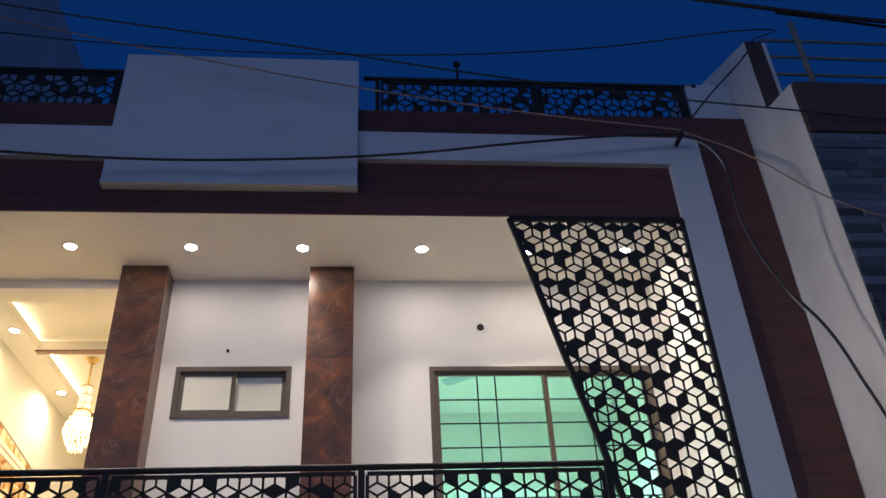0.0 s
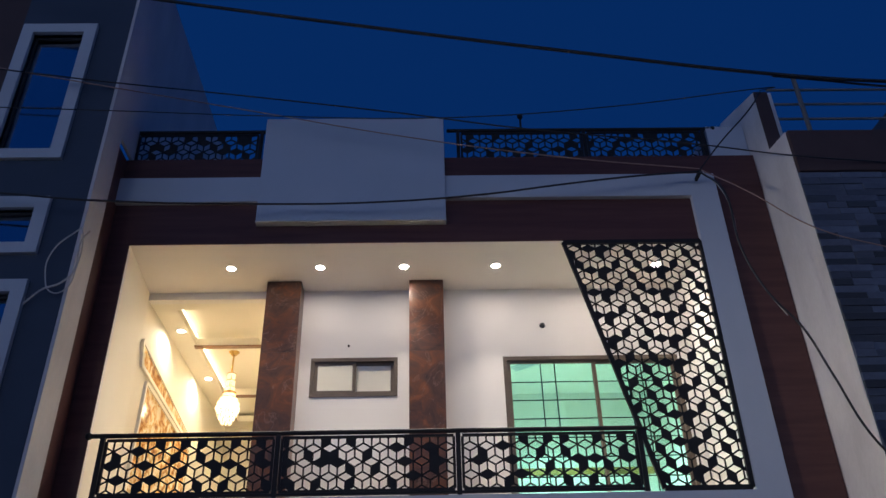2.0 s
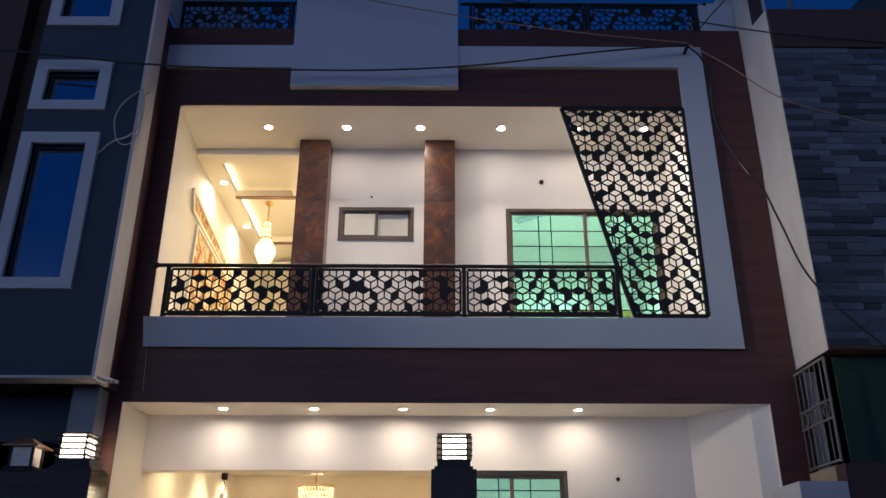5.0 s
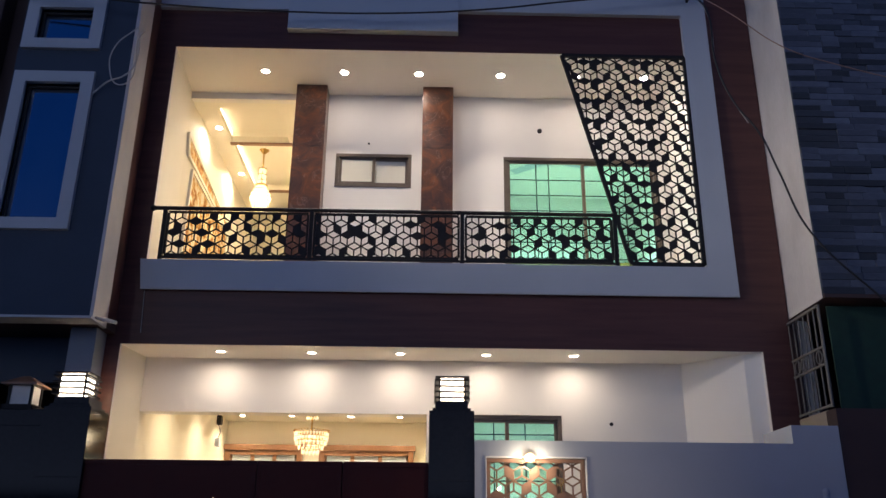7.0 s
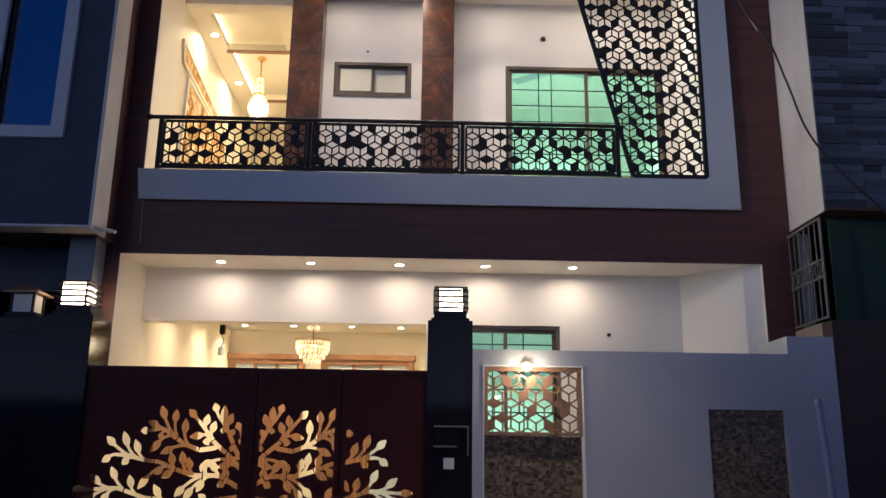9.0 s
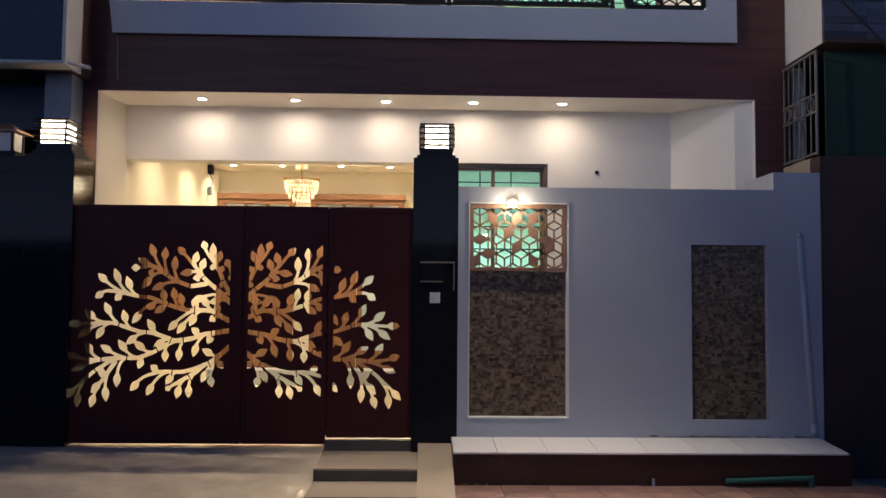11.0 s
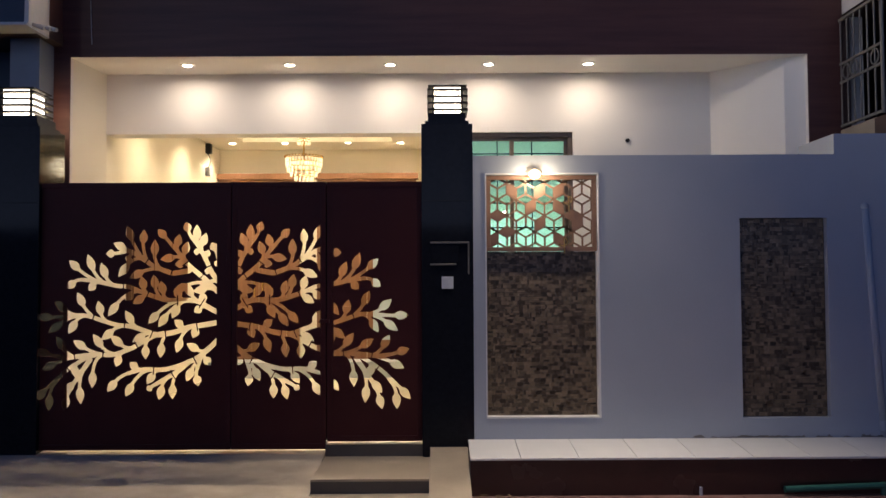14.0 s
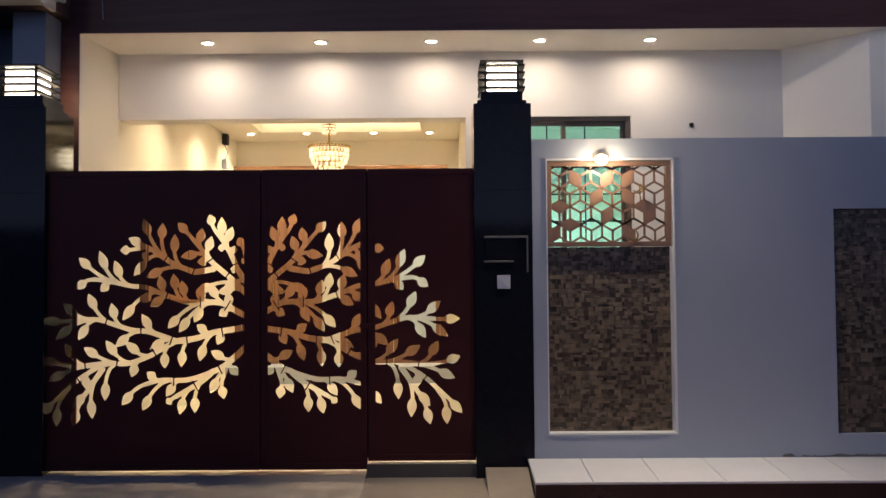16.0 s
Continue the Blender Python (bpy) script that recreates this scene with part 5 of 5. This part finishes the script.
part("lower_pier", box(-3.775, -3.515, 5.86, 6.13, 0, 3.78), M_PIER, lh, "blue-grey ground floor pier")
part("lower_beam", box(-9, -3.78, 6.3, 6.4, 3.3, 3.78), M_LHOUSE, lh)
part("lower_gate", box(-9, -4.12, 5.36, 5.4, 0.05, 2.6), M_DARK, lh, "dark closed gate")
for a, b, c, d in WIN:
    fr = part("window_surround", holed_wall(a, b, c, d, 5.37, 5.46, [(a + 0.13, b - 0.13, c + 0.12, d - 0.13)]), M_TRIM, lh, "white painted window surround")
    part("pane", box(a + 0.12, b - 0.12, 5.492, 5.5, c + 0.11, d - 0.12), M_DARKGLASS, fr, "dark mirror glass")
    part("inner_frame", holed_wall(a + 0.13, b - 0.13, c + 0.12, d - 0.13, 5.475, 5.491, [(a + 0.15, b - 0.15, c + 0.14, d - 0.15)]), M_CABLE, fr)

np_ = thing("neighbour_pillar", (-3.9, 5.5, 0.0), "black granite gate pillar of the slate grey house", "pillar")
part("shaft", box(-4.12, -3.663, 5.32, 5.75, -0.02, 2.72, 0.004), M_GRANITE, np_)
part("cap", box(-4.1, -3.67, 5.34, 5.73, 2.72, 2.87, 0.003), M_GRANITE, np_)
nl = thing("pitched_lantern", (-3.93, 5.45, 2.87), "square lantern of dusty glass with a small pitched roof", "lantern")
lx, ly = -3.925, 5.45
part("base", box(lx - 0.14, lx + 0.14, ly - 0.12, ly + 0.14, 2.865, 2.915, 0.004), M_METAL, nl)
part("glass", box(lx - 0.098, lx + 0.098, ly - 0.085, ly + 0.105, 2.915, 3.09), surface("dusty_opal_glass", (0.62, 0.58, 0.53), (0.76, 0.72, 0.66), 0.4, 9, 0.05), nl, "dusty opal glass")
for sx in (-1, 1):
    for yy in (ly - 0.088, ly + 0.107):
        part("post", box(lx + sx * 0.1 - 0.011, lx + sx * 0.1 + 0.011, yy - 0.011, yy + 0.011, 2.915, 3.1), M_METAL, nl)
bm = bmesh.new()
bmesh.ops.create_cone(bm, cap_ends=True, segments=4, radius1=0.225, radius2=0.045, depth=0.08, matrix=Matrix.Translation((lx, ly + 0.01, 3.15)) @ Euler((0, 0, radians(45))).to_matrix().to_4x4())
part("roof", bm, M_DOOR, nl, "brown pitched roof")
part("eave", box(lx - 0.165, lx + 0.165, ly - 0.155, ly + 0.175, 3.094, 3.11), M_DOOR, nl)

cc = thing("corner_pipes", (-3.3, 5.5, 3.75), "short pale pipe ends at the house corner", "pipe")
for k in range(3):
    part("pipe_end", rod(bmesh.new(), (-3.40 + 0.05 * k, 5.5, 3.79 - 0.01 * k), (-3.28 + 0.05 * k, 5.46, 3.745 - 0.008 * k), 0.018, 10), M_PALEWIRE, cc)

wing = structure("wall_wing", box(-3.62, -3.445, 5.80, FACE - 0.002, 3.79, 8.46), M_WOOD, "dark cladding return beside the neighbour")
# Unseen wall, kept low and pale so more light reaches the front.
structure("wall_opposite", box(-60, 60, -12.4, -12, -0.02, 3.2), M_LSIDE, "plain weathered wall across the street, unseen, pale for bounce light")

# Pole and head for the added front lamp; none of it is seen.
sl = thing("unseen_street_lamp", (-5.2, -6.2, -0.02), "added grey lamp on a tall pole, unseen, lights the front", "street lamp")
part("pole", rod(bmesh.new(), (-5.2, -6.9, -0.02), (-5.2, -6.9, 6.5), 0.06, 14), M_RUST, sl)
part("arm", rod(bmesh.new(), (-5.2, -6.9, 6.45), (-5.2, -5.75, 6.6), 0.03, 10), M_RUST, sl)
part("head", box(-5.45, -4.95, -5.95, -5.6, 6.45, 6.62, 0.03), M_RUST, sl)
# Mast made up to hold the added flood, outside every view.
ml = thing("unseen_mast_lamp", (-9.6, 1.0, -0.02), "unseen mast added to carry the side wall flood", "street lamp")
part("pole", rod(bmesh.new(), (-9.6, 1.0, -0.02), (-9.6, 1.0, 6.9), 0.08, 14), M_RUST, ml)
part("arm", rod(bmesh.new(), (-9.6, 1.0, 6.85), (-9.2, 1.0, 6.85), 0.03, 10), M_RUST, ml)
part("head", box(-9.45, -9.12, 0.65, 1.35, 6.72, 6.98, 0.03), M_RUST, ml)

# Hood, posts and wire invented for the added overhead lamp, all unseen.
hl = thing("unseen_span_lamp", (1.0, 3.8, 9.05), "added unseen lamp hung on a wire over the lane", "street lamp")
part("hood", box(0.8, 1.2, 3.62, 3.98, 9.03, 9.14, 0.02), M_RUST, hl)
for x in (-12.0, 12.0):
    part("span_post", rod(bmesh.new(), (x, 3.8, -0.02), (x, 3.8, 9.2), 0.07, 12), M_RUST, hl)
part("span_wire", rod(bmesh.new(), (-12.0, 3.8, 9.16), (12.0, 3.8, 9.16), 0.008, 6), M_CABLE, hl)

# ---- cables ----
cable("street_cable", [(-8.25, 5.0, 10.91), (-2.95, 5.0, 9.81), (-0.3, 5.0, 9.31), (1.45, 5.0, 9.0), (3.59, 5.0, 8.65), (4.7, 5.0, 8.54), (9.0, 5.0, 8.44)], 0.019, M_CABLE, "thick black street cable")
cable("street_cable", [(3.62, 5.05, 8.67), (4.16, 5.05, 8.6), (4.72, 5.05, 8.52), (9.0, 5.05, 8.22)], 0.012, M_CABLE, "thinner black street cable")
cable("sagging_cable", [(-7.29, 5.2, 7.69), (-3.98, 5.2, 7.32), (-3.285, 5.2, 7.245), (-1.76, 5.85, 7.64), (-0.61, 5.85, 7.65), (0.56, 5.85, 7.74), (1.46, 5.85, 7.87), (2.26, 5.85, 7.97), (2.97, 5.9, 8.06)], 0.011, M_CABLE, "black cable sagging across the facade")
cable("drop_cable", [(2.97, 5.9, 8.06), (2.92, 5.28, 7.26), (2.93, 5.28, 6.69), (3.07, 5.28, 6.21), (3.31, 5.28, 5.82), (3.45, 5.28, 5.39), (3.67, 5.28, 4.75), (4.35, 5.28, 3.97)], 0.011, M_CABLE, "black cable dropping along the house corner")
cable("drop_wire", [(2.99, 5.88, 8.05), (2.935, 5.3, 7.19), (2.945, 5.3, 6.67), (3.06, 5.3, 6.26), (3.21, 5.3, 5.96)], 0.005, M_PALEWIRE, "thin pale wire beside the black cable")
cable("tan_wire", [(-8.25, 5.2, 9.83), (-4.38, 5.2, 8.94), (-1.87, 5.8, 8.86), (-0.32, 5.8, 8.51), (1.49, 5.8, 8.19), (2.95, 5.85, 8.06)], 0.007, M_TANWIRE, "thin tan wire across the facade")
cable("tan_wire", [(2.97, 5.85, 8.04), (3.23, 5.4, 7.4), (3.70, 5.28, 6.90), (4.30, 5.28, 6.68), (5.67, 5.28, 6.34)], 0.006, M_TANWIRE, "thin tan wire towards the stone house")
cable("thin_wire", [(-7.54, 5.2, 9.52), (-3.72, 5.2, 8.83), (-2.14, 5.6, 8.95), (-0.32, 5.6, 8.67), (1.0, 5.6, 8.44), (2.94, 5.7, 8.28), (3.66, 5.28, 7.79), (4.61, 5.28, 7.69), (7.57, 5.28, 7.38)], 0.008, M_CABLE, "thin black wire before the parapet")
cable("thin_wire", [(-7.54, 5.2, 8.58), (-3.12, 5.2, 8.37), (-1.93, 5.6, 8.65), (0.17, 5.6, 8.60), (2.13, 5.6, 8.76), (3.69, 5.28, 8.72), (3.82, 5.74, 9.1)], 0.006, M_CABLE, "thin black wire before the parapet")
cable("corner_wire", [(2.97, 5.9, 8.08), (3.2, 5.7, 8.32), (3.44, 5.48, 8.52), (3.81, 5.74, 9.08)], 0.008, M_CABLE, "short black wire to the roof pier")
cable("wire_coil", [(-3.38, 5.36, 7.04), (-3.6, 5.36, 6.78), (-3.61, 5.36, 6.5), (-3.5, 5.36, 6.32), (-3.39, 5.36, 6.36), (-3.34, 5.36, 6.57), (-3.35, 5.37, 6.93), (-3.38, 5.36, 7.04)], 0.007, M_PALEWIRE, "loose coil of pale wire on the house corner")
cable("wire_coil", [(-3.75, 5.37, 6.21), (-3.6, 5.36, 6.36), (-3.46, 5.36, 6.42), (-3.36, 5.36, 6.54), (-3.35, 5.36, 6.9), (-3.3, 5.37, 7.0)], 0.009, M_PALEWIRE, "loose end of pale wire on the house corner")
cable("thin_thread", [(-3.184, 6.125, 4.26), (-3.175, 6.125, 4.0), (-3.166, 6.125, 3.8)], 0.0035, M_PALEWIRE, "thin pale thread hanging below the band")
hk = thing("rail_hook", (1.08, 6.2, 8.93), "small iron hook on the roof rail", "hook")
part("stem", rod(bmesh.new(), (1.08, 6.2, 8.93), (1.08, 6.2, 9.12), 0.012), M_METAL, hk)
part("head", ball(bmesh.new(), (1.08, 6.2, 9.13), 0.035), M_METAL, hk)
knot = thing("cable_clamp", (2.97, 5.9, 8.06), "dark cable clamp on the facade corner", "cable clamp")
part("body", box(2.955, 2.985, 5.9, 6.059, 8.04, 8.08, 0.005), M_METAL, knot)

# ---- pieces ----
def slab_mesh(name, w, d, h, material):
    bm = box(-w / 2, w / 2, -d / 2, d / 2, 0, h, 0)
    top = [e for e in bm.edges if all(v.co.z > h / 2 for v in e.verts)]
    bmesh.ops.bevel(bm, geom=top, offset=0.004, segments=1, affect="EDGES")
    bmesh.ops.recalc_face_normals(bm, faces=bm.faces)
    me = bpy.data.meshes.new(name)
    bm.to_mesh(me)
    bm.free()
    me.materials.append(material)
    return me


def piece(name, me, parent, at):
    ob = new(name, me)
    ob.parent = parent
    ob.location = Vector(at) - place_of(parent)
    return ob


for w, centres in ((0.370, (0.421,)), (0.427, [0.824 + 0.43 * k for k in range(7)])):
    me = slab_mesh("ledge_tile", w, 0.521, 0.018, M_LEDGE)
    for cx in centres:
        piece("ledge_tile", me, ledge, (cx, 5.023, 0.309)).rotation_euler = (math.atan2(0.04, 0.51), 0, 0)
me = slab_mesh("paver", 0.397, 0.397, 0.016, M_PAVE)
rng = random.Random(4)
for i in range(16):
    for j in range(9):
        p = piece("paver", me, pavement, (0.435 + 0.40 * i, 4.574 - 0.40 * j, 0.012 + rng.uniform(-0.002, 0.002)))
        p.rotation_euler = (0, 0, radians(90 * rng.randrange(4)))
front = bpy.data.objects["stone_clad_house"]
rng = random.Random(6)
stones = {}
for w in (0.19, 0.29, 0.42):
    bm = box(-w / 2, w / 2, 0, 0.04, 0, 0.0722)
    bmesh.ops.bevel(bm, geom=[e for e in bm.edges if all(v.co.y < 0.01 for v in e.verts)], offset=0.004, segments=1, affect="EDGES")
    bmesh.ops.recalc_face_normals(bm, faces=bm.faces)
    me = bpy.data.meshes.new("stone")
    bm.to_mesh(me)
    bm.free()
    me.materials.append(M_STONE)
    stones[w] = me
count, rest = 0, bmesh.new()
for r in range(48):
    z = 4.09 + r * 0.0733
    x = 3.743
    while x < 6.8:
        w = rng.choice((0.19, 0.29, 0.42))
        y = 5.346 - rng.uniform(0, 0.022)
        if count < 300 and x < 4.7:
            piece("stone", stones[w], front, (x + w / 2, y, z))
            count += 1
        else:
            add_box(rest, x, x + w - 0.002, y, y + 0.04, z, z + 0.0722)
        x += w + 0.002
tagged(part("stone_rest", rest, M_STONE_J, front), kind="stuff")
